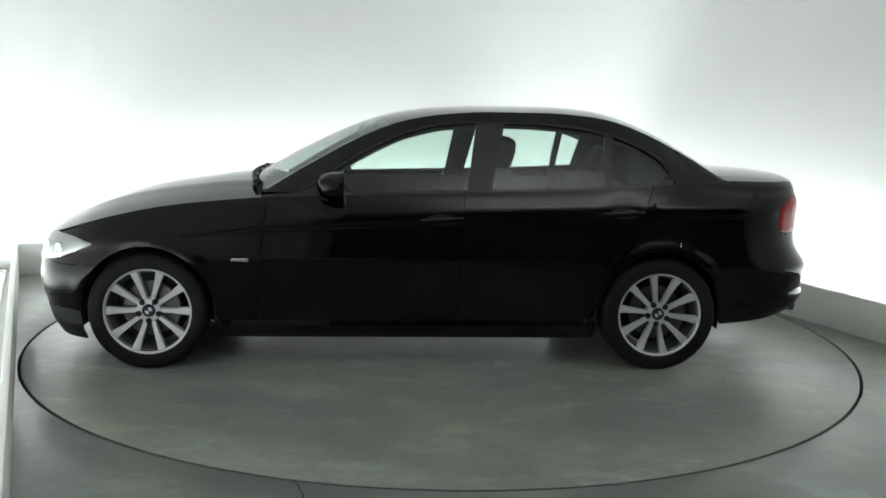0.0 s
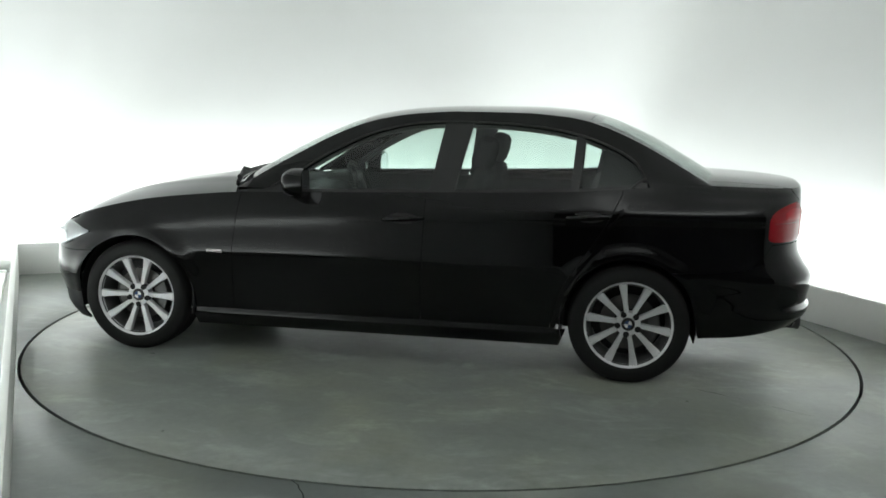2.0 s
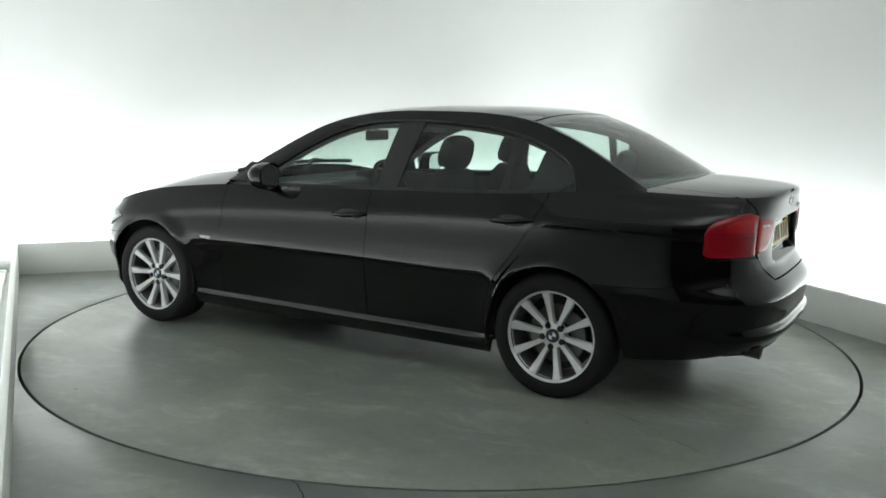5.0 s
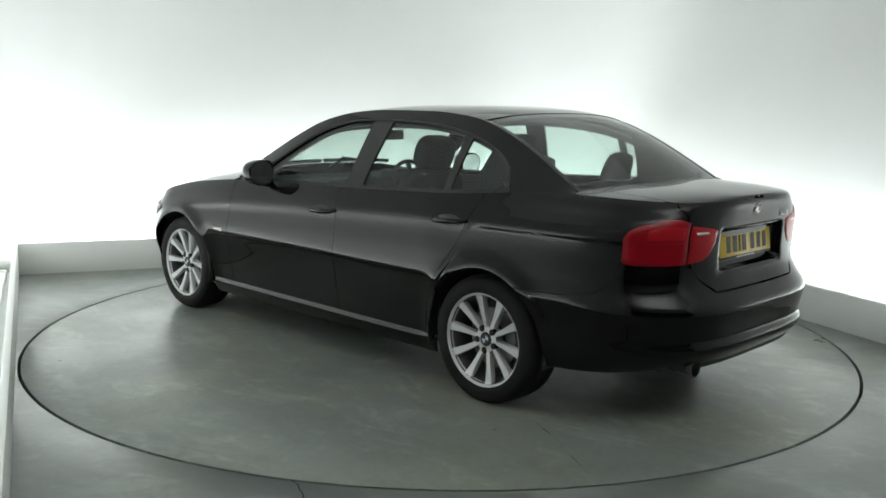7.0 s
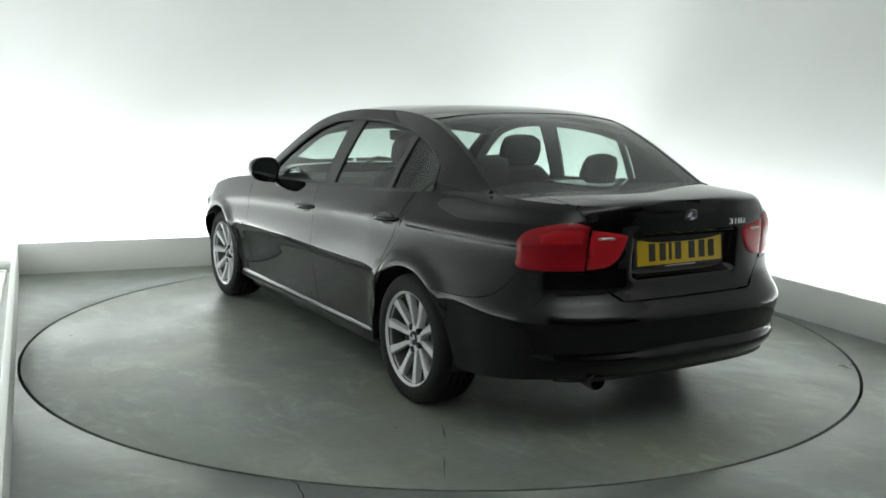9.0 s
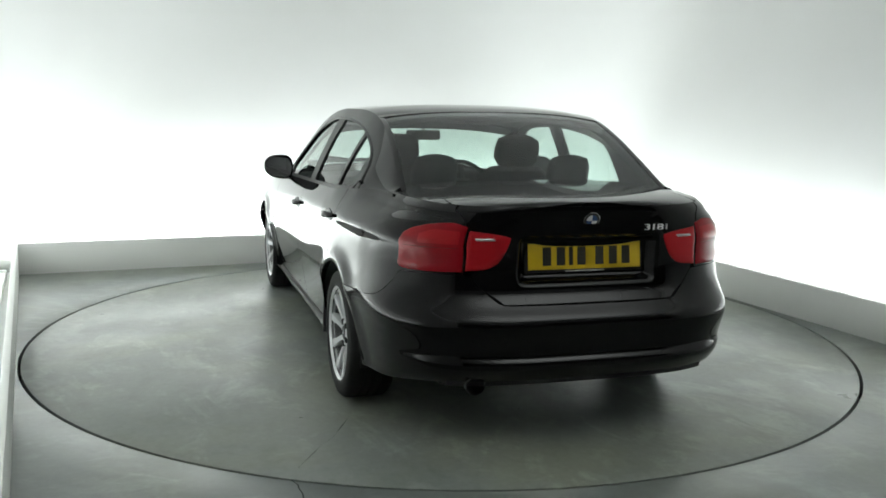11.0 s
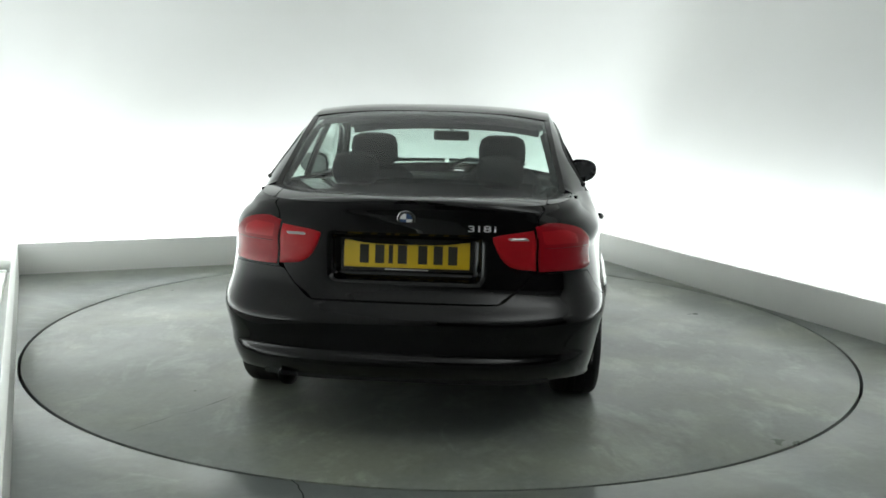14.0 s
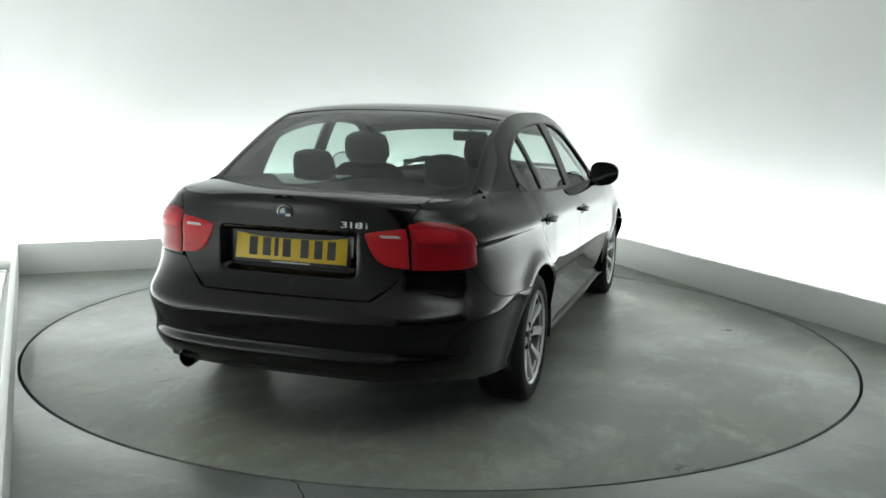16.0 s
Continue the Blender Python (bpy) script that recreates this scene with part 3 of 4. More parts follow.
def build_boot():
    bm = bmesh.new()
    lim = lambda z: s_at_y(BOOT_Y(z) if z < 0.97 else lerp(0.53, 0.56, step(0.97, 1.03, z)), min(z, 1.02))
    for side in (1, -1):
        side_patch(bm, columns(lambda z: 0.0, lim, 40), const(0.638), z_top_s, 40, side)
    boot = part("boot_lid", bm, M_PAINT, car, "glossy black boot lid with a ducktail edge", thick=0.01)
    bm = bmesh.new()
    ss = [lerp(0.012, 1.0, k / 30) for k in range(31)] + [s_of_x(lerp(X0, -1.66, k / 3)) for k in range(1, 4)]
    lid = curve([(-2.33, 0.556), (-2.0, 0.578), (-1.66, 0.594)])
    grid(bm, deck_rows(ss, BOOT_C, const(0.0), 26, 3.0, None, lid))
    bmesh.ops.recalc_face_normals(bm, faces=bm.faces)
    part("boot_deck", bm, M_PAINT, boot, thick=0.01)
    for side in (1, -1):
        bm = bmesh.new()
        grid(bm, deck_rows(ss, BOOT_C, const(0.0), 6, 3.0, lambda x: lid(x) + 0.005, None, side))
        bmesh.ops.recalc_face_normals(bm, faces=bm.faces)
        part("wing_top", bm, M_PAINT, car, thick=0.01)
    # plate with its dark characters as plain bars
    tilt = Matrix.Translation((-2.262, 0, 0.820)) @ pose(0, 0, 0, 0, 7, 0)
    part("plate_holder", boxed((-0.004, -0.272, -0.068), (0.012, 0.272, 0.066), 0.004, tilt), M_PLASTIC, boot)
    plate = part("number_plate", boxed((-0.009, -0.260, -0.0555), (-0.004, 0.260, 0.0555), 0.002, tilt), M_YELLOW, boot, "yellow number plate with dark bars")
    for y in (0.176, 0.112, 0.066, 0.018, -0.066, -0.130, -0.190):
        w = 0.009 if y == 0.066 else 0.019
        part("plate_bar", boxed((-0.0105, y - w, -0.0385), (-0.0088, y + w, 0.0385), 0.0, tilt), M_INK, plate)
    part("plate_frame_lip", boxed((-0.006, -0.09, -0.0655), (-0.002, 0.09, -0.0605), 0.0, tilt), M_STEEL, boot)
    # light bar over the plate
    part("grab_strip", boxed((-2.300, -0.31, 0.900), (-2.250, 0.31, 0.914), 0.006), M_PAINT, boot)
    # roundel
    p = skin(0.0, 0.975)
    m = Matrix.Translation((p.x + 0.002, 0, 0.975)) @ pose(0, 0, 0, 0, -90 - 16, 0) @ Matrix.Scale(0.88, 4)
    bm = bmesh.new()
    lathe(bm, [(0.041, -0.004), (0.041, 0.003), (0.039, 0.005), (0.029, 0.006), (0.028, 0.004)], m, 36)
    badge = part("badge", bm, M_TRIM, boot, "round enamel badge with a chrome edge")
    bm = bmesh.new()
    lathe(bm, [(0.0425, -0.003), (0.0425, 0.004), (0.040, 0.0055), (0.039, 0.004)], m, 36)
    part("badge_ring", bm, M_CHROME, badge)
    for q in range(4):
        bm = bmesh.new()
        arc = [m @ Vector((0.028 * math.cos(q * math.pi / 2 + k * math.pi / 16), 0.028 * math.sin(q * math.pi / 2 + k * math.pi / 16), 0.005)) for k in range(9)]
        c = bm.verts.new(m @ Vector((0, 0, 0.0056)))
        vs = [bm.verts.new(v) for v in arc]
        for a, b in zip(vs, vs[1:]):
            bm.faces.new((c, a, b))
        part("badge_quarter", bm, M_BLUE if q % 2 else M_WHITE, badge)
    # model figures, one by one
    for ch, dy in (("3", 0.050), ("1", 0.019), ("8", -0.014), ("i", -0.046)):
        cu = bpy.data.curves.new("figure", "FONT")
        cu.body, cu.size, cu.extrude, cu.align_x = ch, 0.046, 0.002, "CENTER"
        tmp = bpy.data.objects.new("figure", cu)
        me = bpy.data.meshes.new_from_object(tmp)
        bpy.data.objects.remove(tmp)
        me.materials.clear()
        y = -0.315 + dy
        q = skin(s_at_y(-y, 0.945), 0.945)
        me.transform(Matrix.Translation((q.x - 0.004, y, 0.930)) @ pose(0, 0, 0, 90, 0, -86) @ Matrix.Diagonal((1.6, 0.78, 1, 1)))
        part("model_figure", me, M_SATIN, boot, "raised silver figure")


def lens(bm, cols, lo, hi, side, off, depth, rows=10):
    """A lamp lens that follows the skin and stands proud of it; cols are s values."""
    front, back = [], []
    for i, s in enumerate(cols):
        t = i / (len(cols) - 1)
        a, b = lo(t), hi(t)
        ra, rb = [], []
        for j in range(rows + 1):
            z = lerp(a, b, j / rows)
            p = skin(s, z)
            n = (skin(s + 0.004, z) - skin(s - 0.004, z)).cross(Vector((0, 0, 1))).normalized()
            if n.dot(Vector((p.x + 1.2, p.y, 0))) < 0:
                n = -n
            edge_in = 0.004 if (j in (0, rows) or i in (0, len(cols) - 1)) else 0.0
            f = p + n * (off - edge_in)
            bk = p - n * depth
            ra.append((f.x, side * f.y, f.z))
            rb.append((bk.x, side * bk.y, bk.z))
        front.append(ra)
        back.append(rb)
    grid(bm, front, flip=side < 0)
    rim_f = [r[0] for r in front] + front[-1][1:] + [r[-1] for r in front[-2::-1]] + front[0][-2:0:-1]
    rim_b = [r[0] for r in back] + back[-1][1:] + [r[-1] for r in back[-2::-1]] + back[0][-2:0:-1]
    grid(bm, [rim_b, rim_f], closed=True)
    bmesh.ops.remove_doubles(bm, verts=bm.verts, dist=1e-5)
    bmesh.ops.recalc_face_normals(bm, faces=bm.faces)


def build_tail_lamps():
    for side in (1, -1):
        # outer lamp on the wing
        a, b = s_at_y(0.540, 0.85), s_at_x(-2.075, 0.85)
        cols = [lerp(a, b, k / 22) for k in range(23)]
        lo = curve([(0.0, 0.766), (0.55, 0.764), (0.85, 0.766), (0.95, 0.771), (1.0, 0.783)])
        hi = curve([(0.0, 0.950), (0.25, 0.966), (0.48, 0.960), (0.68, 0.948), (0.85, 0.930), (0.95, 0.908), (1.0, 0.880)])
        bm = bmesh.new()
        lens(bm, cols, lo, hi, side, 0.006, 0.03, 12)
        outer = part("tail_lamp", bm, M_RED, car, "red tail lamp on the wing")
        bm = bmesh.new()
        lens(bm, [lerp(a, b, 0.05 + 0.62 * k / 16) for k in range(17)], const(0.872), curve([(0.0, 0.938), (0.6, 0.944), (1.0, 0.918)]), side, 0.0085, 0.001, 4)
        part("light_band", bm, M_REDBRIGHT, outer)
        bm = bmesh.new()
        lens(bm, [lerp(a, b, 0.02 + 0.94 * k / 16) for k in range(17)], const(0.8605), const(0.8655), side, 0.0075, 0.001, 2)
        part("lens_split", bm, M_REDDARK, outer)
        # inner lamp on the boot lid
        a, b = s_at_y(0.355, 0.88), s_at_y(0.528, 0.85)
        cols = [lerp(a, b, k / 14) for k in range(15)]
        lo = curve([(0.0, 0.890), (0.10, 0.840), (0.28, 0.795), (0.5, 0.778), (1.0, 0.770)])
        hi = curve([(0.0, 0.908), (0.2, 0.918), (1.0, 0.936)])
        bm = bmesh.new()
        lens(bm, cols, lo, hi, side, 0.006, 0.03, 10)
        inner = part("boot_lamp", bm, M_REDBRIGHT, car, "red lamp on the boot lid with a clear bar")
        bm = bmesh.new()
        lens(bm, [lerp(a, b, 0.30 + 0.52 * k / 8) for k in range(9)], curve([(0, 0.893), (1, 0.893)]), curve([(0, 0.908), (1, 0.908)]), side, 0.009, 0.001, 2)
        part("clear_bar", bm, M_CLEARBAR, inner)


def build_head_lamps():
    for side in (1, -1):
        a, b = s_at_x(1.655, 0.66), s_at_x(1.985, 0.63)
        cols = [lerp(a, b, k / 18) for k in range(19)]
        lo = curve([(0.0, 0.668), (0.25, 0.622), (0.5, 0.584), (0.8, 0.568), (1.0, 0.566)])
        hi = curve([(0.0, 0.680), (0.3, 0.709), (0.6, 0.714), (1.0, 0.692)])
        bm = bmesh.new()
        lens(bm, cols, lo, hi, side, 0.010, 0.004, 8)
        lamp = part("head_lamp", bm, M_LAMP, car, "clear headlamp with a bright reflector")
        bm = bmesh.new()
        lens(bm, cols, lambda t: lo(t) - 0.002, lambda t: hi(t) + 0.002, side, 0.017, 0.004, 8)
        part("lamp_cover", bm, M_CLEAR, lamp)
        for t, r in ((0.45, 0.036), (0.75, 0.036)):
            s = lerp(a, b, t)
            p = skin(s, 0.635)
            bm = bmesh.new()
            lathe(bm, [(r, -0.02), (r, 0.012), (r * 0.85, 0.016), (r * 0.5, 0.010), (0.0001, 0.012)], Matrix.Translation((p.x, side * p.y, p.z)) @ pose(0, 0, 0, 90 * -side, 0, 0) @ pose(0, 0, 0, 0, 40 * 1, 0), 24)
            part("lamp_bowl", bm, M_BOWL, lamp)
        # side repeater on the wing
        s0, s1 = s_of_x(0.845), s_of_x(0.935)
        bm = bmesh.new()
        lens(bm, [lerp(s0, s1, k / 6) for k in range(7)], curve([(0, 0.592), (1, 0.596)]), curve([(0, 0.613), (1, 0.611)]), side, 0.006, 0.004, 3)
        part("side_repeater", bm, M_CLEARBAR, car, "small clear indicator lamp")


# ---- the cabin's upper part ----
Z_RAIL = curve([(0.80, 0.945), (0.74, 0.980), (0.6, 1.066), (0.45, 1.152), (0.3, 1.234), (0.15, 1.302), (0.0, 1.348), (-0.2, 1.381), (-0.45, 1.397), (-0.75, 1.398), (-1.0, 1.383), (-1.15, 1.355), (-1.3, 1.302),
                (-1.45, 1.232), (-1.6, 1.150), (-1.70, 1.092), (-1.77, 1.052), (-1.82, 1.022)])
Y_RAIL = curve([(0.80, 0.800), (0.45, 0.722), (0.2, 0.674), (-0.1, 0.642), (-0.5, 0.632), (-0.9, 0.622), (-1.15, 0.618), (-1.45, 0.636), (-1.73, 0.667), (-1.82, 0.672)])
X_BOW = curve([(0.80, 0.14), (0.45, 0.10), (0.1, 0.05), (-0.3, 0.0), (-0.9, -0.035), (-1.2, -0.055), (-1.82, -0.10)])
CROWN = curve([(0.80, 0.035), (0.45, 0.042), (0.1, 0.040), (-0.4, 0.033), (-1.0, 0.038), (-1.15, 0.040), (-1.4, 0.036), (-1.82, 0.016)])
DLO_TOP = curve([(0.60, 0.955), (0.50, 1.01), (0.40, 1.075), (0.22, 1.184), (0.0, 1.282), (-0.21, 1.328), (-0.39, 1.340), (-0.52, 1.341), (-0.66, 1.339), (-0.92, 1.318), (-1.10, 1.284), (-1.25, 1.232),
                 (-1.37, 1.165), (-1.42, 1.115), (-1.44, 1.06)])
BELT = lambda x: Z_TOP(x) + 0.012


def cabin(x, z):
    """A point of the cabin's side."""
    zb, zr = Z_TOP(x) - 0.002, Z_RAIL(x)
    yb, yr = W_TOP(x) - 0.012 * step(-1.45, -1.30, x) - 0.034 * ROLL(x), Y_RAIL(x)
    q = min(1.0, max(0.0, (z - zb) / max(zr - zb, 0.02)))
    return Vector((x, yb + (yr - yb) * (0.72 * q + 0.28 * q * q), z))


def cabin_patch(bm, xl, xr, zlo, zhi, side, n=20, rows=10, inset=0.0):
    vs = []
    for i in range(n + 1):
        row = []
        for j in range(rows + 1):
            z, x = 1.1, 0.0
            for _ in range(5):
                x = lerp(xl(z), xr(z), i / n)
                z = lerp(zlo(x), zhi(x), j / rows)
            p = cabin(x, z)
            row.append((p.x, side * (p.y - inset), p.z))
        vs.append(row)
    grid(bm, vs, flip=side > 0)


def line(x_low, x_high, z_low=0.97, z_high=1.34):
    return lambda z: lerp(x_low, x_high, (z - z_low) / (z_high - z_low))


def rail_lo(x):
    return DLO_TOP(x) if x > -1.44 else BELT(x)


def build_cabin(side, doors):
    fdoor, rdoor = doors["front_door"], doors["rear_door"]
    B1, B2 = line(-0.305, -0.365), line(-0.440, -0.520)
    D1, D2 = line(-1.052, -1.078), line(-1.095, -1.126)
    END = lambda z: -1.352 - 0.09 * step(0.99, 1.12, z)
    inset = 0.010
    # glazing
    for name, xl, xr, host in (("front_window", B1, lambda z: 0.46 + 0.14 * step(1.05, 0.95, z), fdoor), ("rear_window", D1, B2, rdoor), ("quarter_window", END, D2, rdoor)):
        bm = bmesh.new()
        cabin_patch(bm, xl, xr, BELT, lambda x: max(DLO_TOP(x), BELT(x) + 0.001), side, 22, 12, inset)
        ob = part(name, bm, M_GLASS, host, "greenish tinted glass")
        ob.visible_shadow = False
    # pillars and frames
    for name, xl, xr, lo, hi, mat, n in (
            ("cant_rail", const(-1.82), const(0.78), lambda x: min(DLO_TOP(x), Z_RAIL(x) - 0.004) if x > -1.445 else Z_TOP(x) - 0.004, Z_RAIL, M_PAINT, 110),
            ("window_corner", const(-1.446), END, lambda x: Z_TOP(x) - 0.004, lambda x: max(BELT(x) + 0.002, DLO_TOP(x) + 0.004), M_TRIM, 8),
            ("centre_pillar", B2, B1, BELT, DLO_TOP, M_TRIM, 4),
            ("window_bar", D2, D1, BELT, DLO_TOP, M_TRIM, 3),
            ("belt_trim", const(-1.40), const(0.72), lambda x: Z_TOP(x) - 0.004, lambda x: BELT(x) + 0.003, M_TRIM, 50),
            ("mirror_sail", const(0.46), const(0.62), BELT, lambda x: max(DLO_TOP(x), BELT(x) + 0.001), M_TRIM, 6)):
        bm = bmesh.new()
        cabin_patch(bm, xl, xr, lo, hi, side, n, 8)
        part(name, bm, mat, car if mat is M_PAINT else fdoor if name in ("mirror_sail", "centre_pillar") else rdoor if name == "window_bar" else car, thick=0.022 if mat is M_PAINT else 0.014)
    # inner linings over the windows and round the rear pillar
    bm = bmesh.new()
    cabin_patch(bm, const(-1.30), const(0.50), lambda x: DLO_TOP(x) - 0.030, lambda x: DLO_TOP(x) + 0.012, side, 40, 3, 0.045)
    part("roof_lining_edge", bm, M_ROOFLINE, car, thick=0.01)
    bm = bmesh.new()
    cabin_patch(bm, const(-1.66), line(-1.185, -1.255), lambda x: Z_TOP(x) - 0.01, lambda x: Z_RAIL(x) - 0.02, side, 20, 8, 0.045)
    part("pillar_lining", bm, M_INNER, car, thick=0.03)
    # rubber round the side windows
    bm = bmesh.new()
    pts = []
    for k in range(61):
        x = lerp(0.58, -1.435, k / 60)
        p = cabin(x, DLO_TOP(x))
        pts.append((p.x, side * (p.y + 0.001), p.z))
    for z in (1.03, 1.0):
        p = cabin(END(z), z)
        pts.append((p.x, side * (p.y + 0.001), z))
    tube(bm, pts, 0.007, 6)
    part("window_seal", bm, M_TRIM, car)


def top_patch(bm, xa, xb, n, cols=26, shrink=0.0):
    rows = []
    for i in range(n + 1):
        x = lerp(xa, xb, i / n)
        row = []
        for k in range(cols + 1):
            v = (-1 + 2 * k / cols)
            y = (Y_RAIL(x) - shrink) * v
            c = 1 - abs(v) ** 2.7
            row.append((x + X_BOW(x) * (1 - v * v), y, Z_RAIL(x) + CROWN(x) * c - (0.012 if shrink else 0) ))
        rows.append(row)
    grid(bm, rows)
    bmesh.ops.recalc_face_normals(bm, faces=bm.faces)
    if sum(f.normal.z for f in bm.faces) < 0:
        bmesh.ops.reverse_faces(bm, faces=bm.faces)


def build_roof():
    bm = bmesh.new()
    top_patch(bm, 0.10, -1.13, 30)
    part("roof", bm, M_PAINT, car, thick=0.02)
    bm = bmesh.new()
    top_patch(bm, 0.06, -1.08, 10, 16, 0.03)
    bmesh.ops.translate(bm, vec=(0, 0, -0.045), verts=bm.verts)
    part("headliner", bm, M_ROOFLINE, car, "grey cloth headlining", thick=0.006)
    bm = bmesh.new()
    top_patch(bm, 0.16, 0.02, 4, 16, 0.05)
    bmesh.ops.translate(bm, vec=(0, 0, -0.030), verts=bm.verts)
    part("screen_header", bm, M_ROOFLINE, car, "grey lining over the windscreen", thick=0.03)
    for name, a, b, label in (("windscreen", 0.79, 0.10, "greenish tinted windscreen"), ("rear_screen", -1.13, -1.81, "greenish tinted rear screen")):
        bm = bmesh.new()
        top_patch(bm, a, b, 24, 24, 0.014)
        bmesh.ops.translate(bm, vec=(0, 0, 0.010), verts=bm.verts)
        ob = part(name, bm, M_GLASS, car, label)
        ob.visible_shadow = False
        for side in (1, -1):
            # edge of the screen by the pillar
            bm = bmesh.new()
            rows = []
            for i in range(25):
                x = lerp(a, b, i / 24)
                out, inn = Y_RAIL(x) + 0.001, Y_RAIL(x) - 0.024
                row = []
                for k in range(4):
                    y = lerp(out, inn, k / 3)
                    v = y / Y_RAIL(x)
                    row.append((x + X_BOW(x) * (1 - min(1, v) ** 2), side * y, Z_RAIL(x) + CROWN(x) * (1 - min(1, v) ** 2.7) - 0.001 * k))
                rows.append(row)
            grid(bm, rows)
            bmesh.ops.recalc_face_normals(bm, faces=bm.faces)
            part("screen_pillar", bm, M_PAINT, car, thick=0.02)
        # dark band along the screen's upper edge
        xe = 0.10 if a > 0 else -1.13
        d = 0.05 if a > 0 else -0.05
        bm = bmesh.new()
        top_patch(bm, xe, xe + d, 2, 24, 0.03)
        bmesh.ops.translate(bm, vec=(0, 0, 0.006), verts=bm.verts)
        part("screen_band", bm, M_TRIM, ob, thick=0.004)


def build_mirrors(fl, fr):
    for side, door in ((1, fl), (-1, fr)):
        bm = bmesh.new()
        rows = []
        # shell from its open rear face round to the front
        for dx, k in ((-0.035, 0.90), (-0.030, 0.99), (-0.01, 1.0), (0.03, 0.97), (0.06, 0.86), (0.085, 0.64), (0.098, 0.34), (0.102, 0.02)):
            ring = []
            for i in range(28):
                a = i * math.tau / 28
                cy = math.copysign(abs(math.cos(a)) ** 0.75, math.cos(a)) * 0.100 * k
                cz = math.copysign(abs(math.sin(a)) ** 0.75, math.sin(a)) * (0.070 - 0.012 * math.cos(a)) * k
                ring.append((0.385 + dx - 0.25 * cy * 0.3, side * (0.930 + 0.95 * cy), 1.003 + 1.12 * cz + 0.05 * cy))
            rows.append(ring)
        grid(bm, rows, closed=True)
        bmesh.ops.recalc_face_normals(bm, faces=bm.faces)
        mir = part("door_mirror", bm, M_PAINT, door, "glossy black door mirror")
        bm = bmesh.new()
        ring = [(0.351 - 0.075 * (0.088 * math.cos(a) * 1.0), side * (0.930 + 0.084 * math.copysign(abs(math.cos(a)) ** 0.75, math.cos(a))),
                 1.003 + 0.066 * math.copysign(abs(math.sin(a)) ** 0.75, math.sin(a)) + 0.0044 * math.cos(a)) for a in (i * math.tau / 28 for i in range(28))]
        c = bm.verts.new((0.352, side * 0.930, 1.003))
        vs = [bm.verts.new(p) for p in ring]
        for i in range(28):
            bm.faces.new((c, vs[i], vs[(i + 1) % 28]))
        part("mirror_glass", bm, M_MIRROR, mir, "silvered mirror glass")
        bm = bmesh.new()
        rows = []
        for k in range(7):
            t = k / 6
            y = lerp(0.815, 0.90, t)
            z = lerp(0.935, 0.952, t * t)
            rows.append([(0.45 - 0.03 * t + lerp(0.075, 0.045, t) * math.cos(a), side * y, z + lerp(0.022, 0.020, t) * math.sin(a)) for a in (i * math.tau / 16 for i in range(16))])
        vs = grid(bm, rows, closed=True)
        bm.faces.new(vs[0])
        bm.faces.new(vs[-1])
        bmesh.ops.recalc_face_normals(bm, faces=bm.faces)
        part("mirror_foot", bm, M_PLASTIC, mir)


def build_handles(doors, side):
    for name, xc, zc in (("front_door", -0.175, 0.828), ("rear_door", -1.155, 0.874)):
        host = doors[name]
        w = width(xc, zc)
        bm = bmesh.new()
        rows = []
        for k in range(17):
            t = k / 16
            x = lerp(xc - 0.118, xc + 0.118, t)
            out = 0.036 * math.sin(math.pi * t) ** 0.55
            hgt = 0.0145 * (0.55 + 0.45 * math.sin(math.pi * t) ** 0.5)
            rows.append([(x, side * (w - 0.006 + out + 0.009 * math.cos(a)), zc + hgt * math.sin(a) - 0.014 * (t - 0.5)) for a in (i * math.tau / 12 for i in range(12))])
        vs = grid(bm, rows, closed=True)
        bm.faces.new(vs[0])
        bm.faces.new(vs[-1])
        bmesh.ops.recalc_face_normals(bm, faces=bm.faces)
        part("door_handle", bm, M_PAINT, host, "glossy black pull handle")
        # shallow bowl behind the grip
        bm = bmesh.new()
        rows = []
        for r in (1.0, 0.8, 0.5, 0.02):
            rows.append([(xc + 0.085 * r * math.cos(a), side * (width(xc, zc + 0.026 * r * math.sin(a)) + 0.0015), zc + 0.030 * r * math.sin(a)) for a in (i * math.tau / 24 for i in range(24))])
        grid(bm, rows, closed=True)
        bmesh.ops.recalc_face_normals(bm, faces=bm.faces)
        part("handle_bowl", bm, M_TRIM, host)


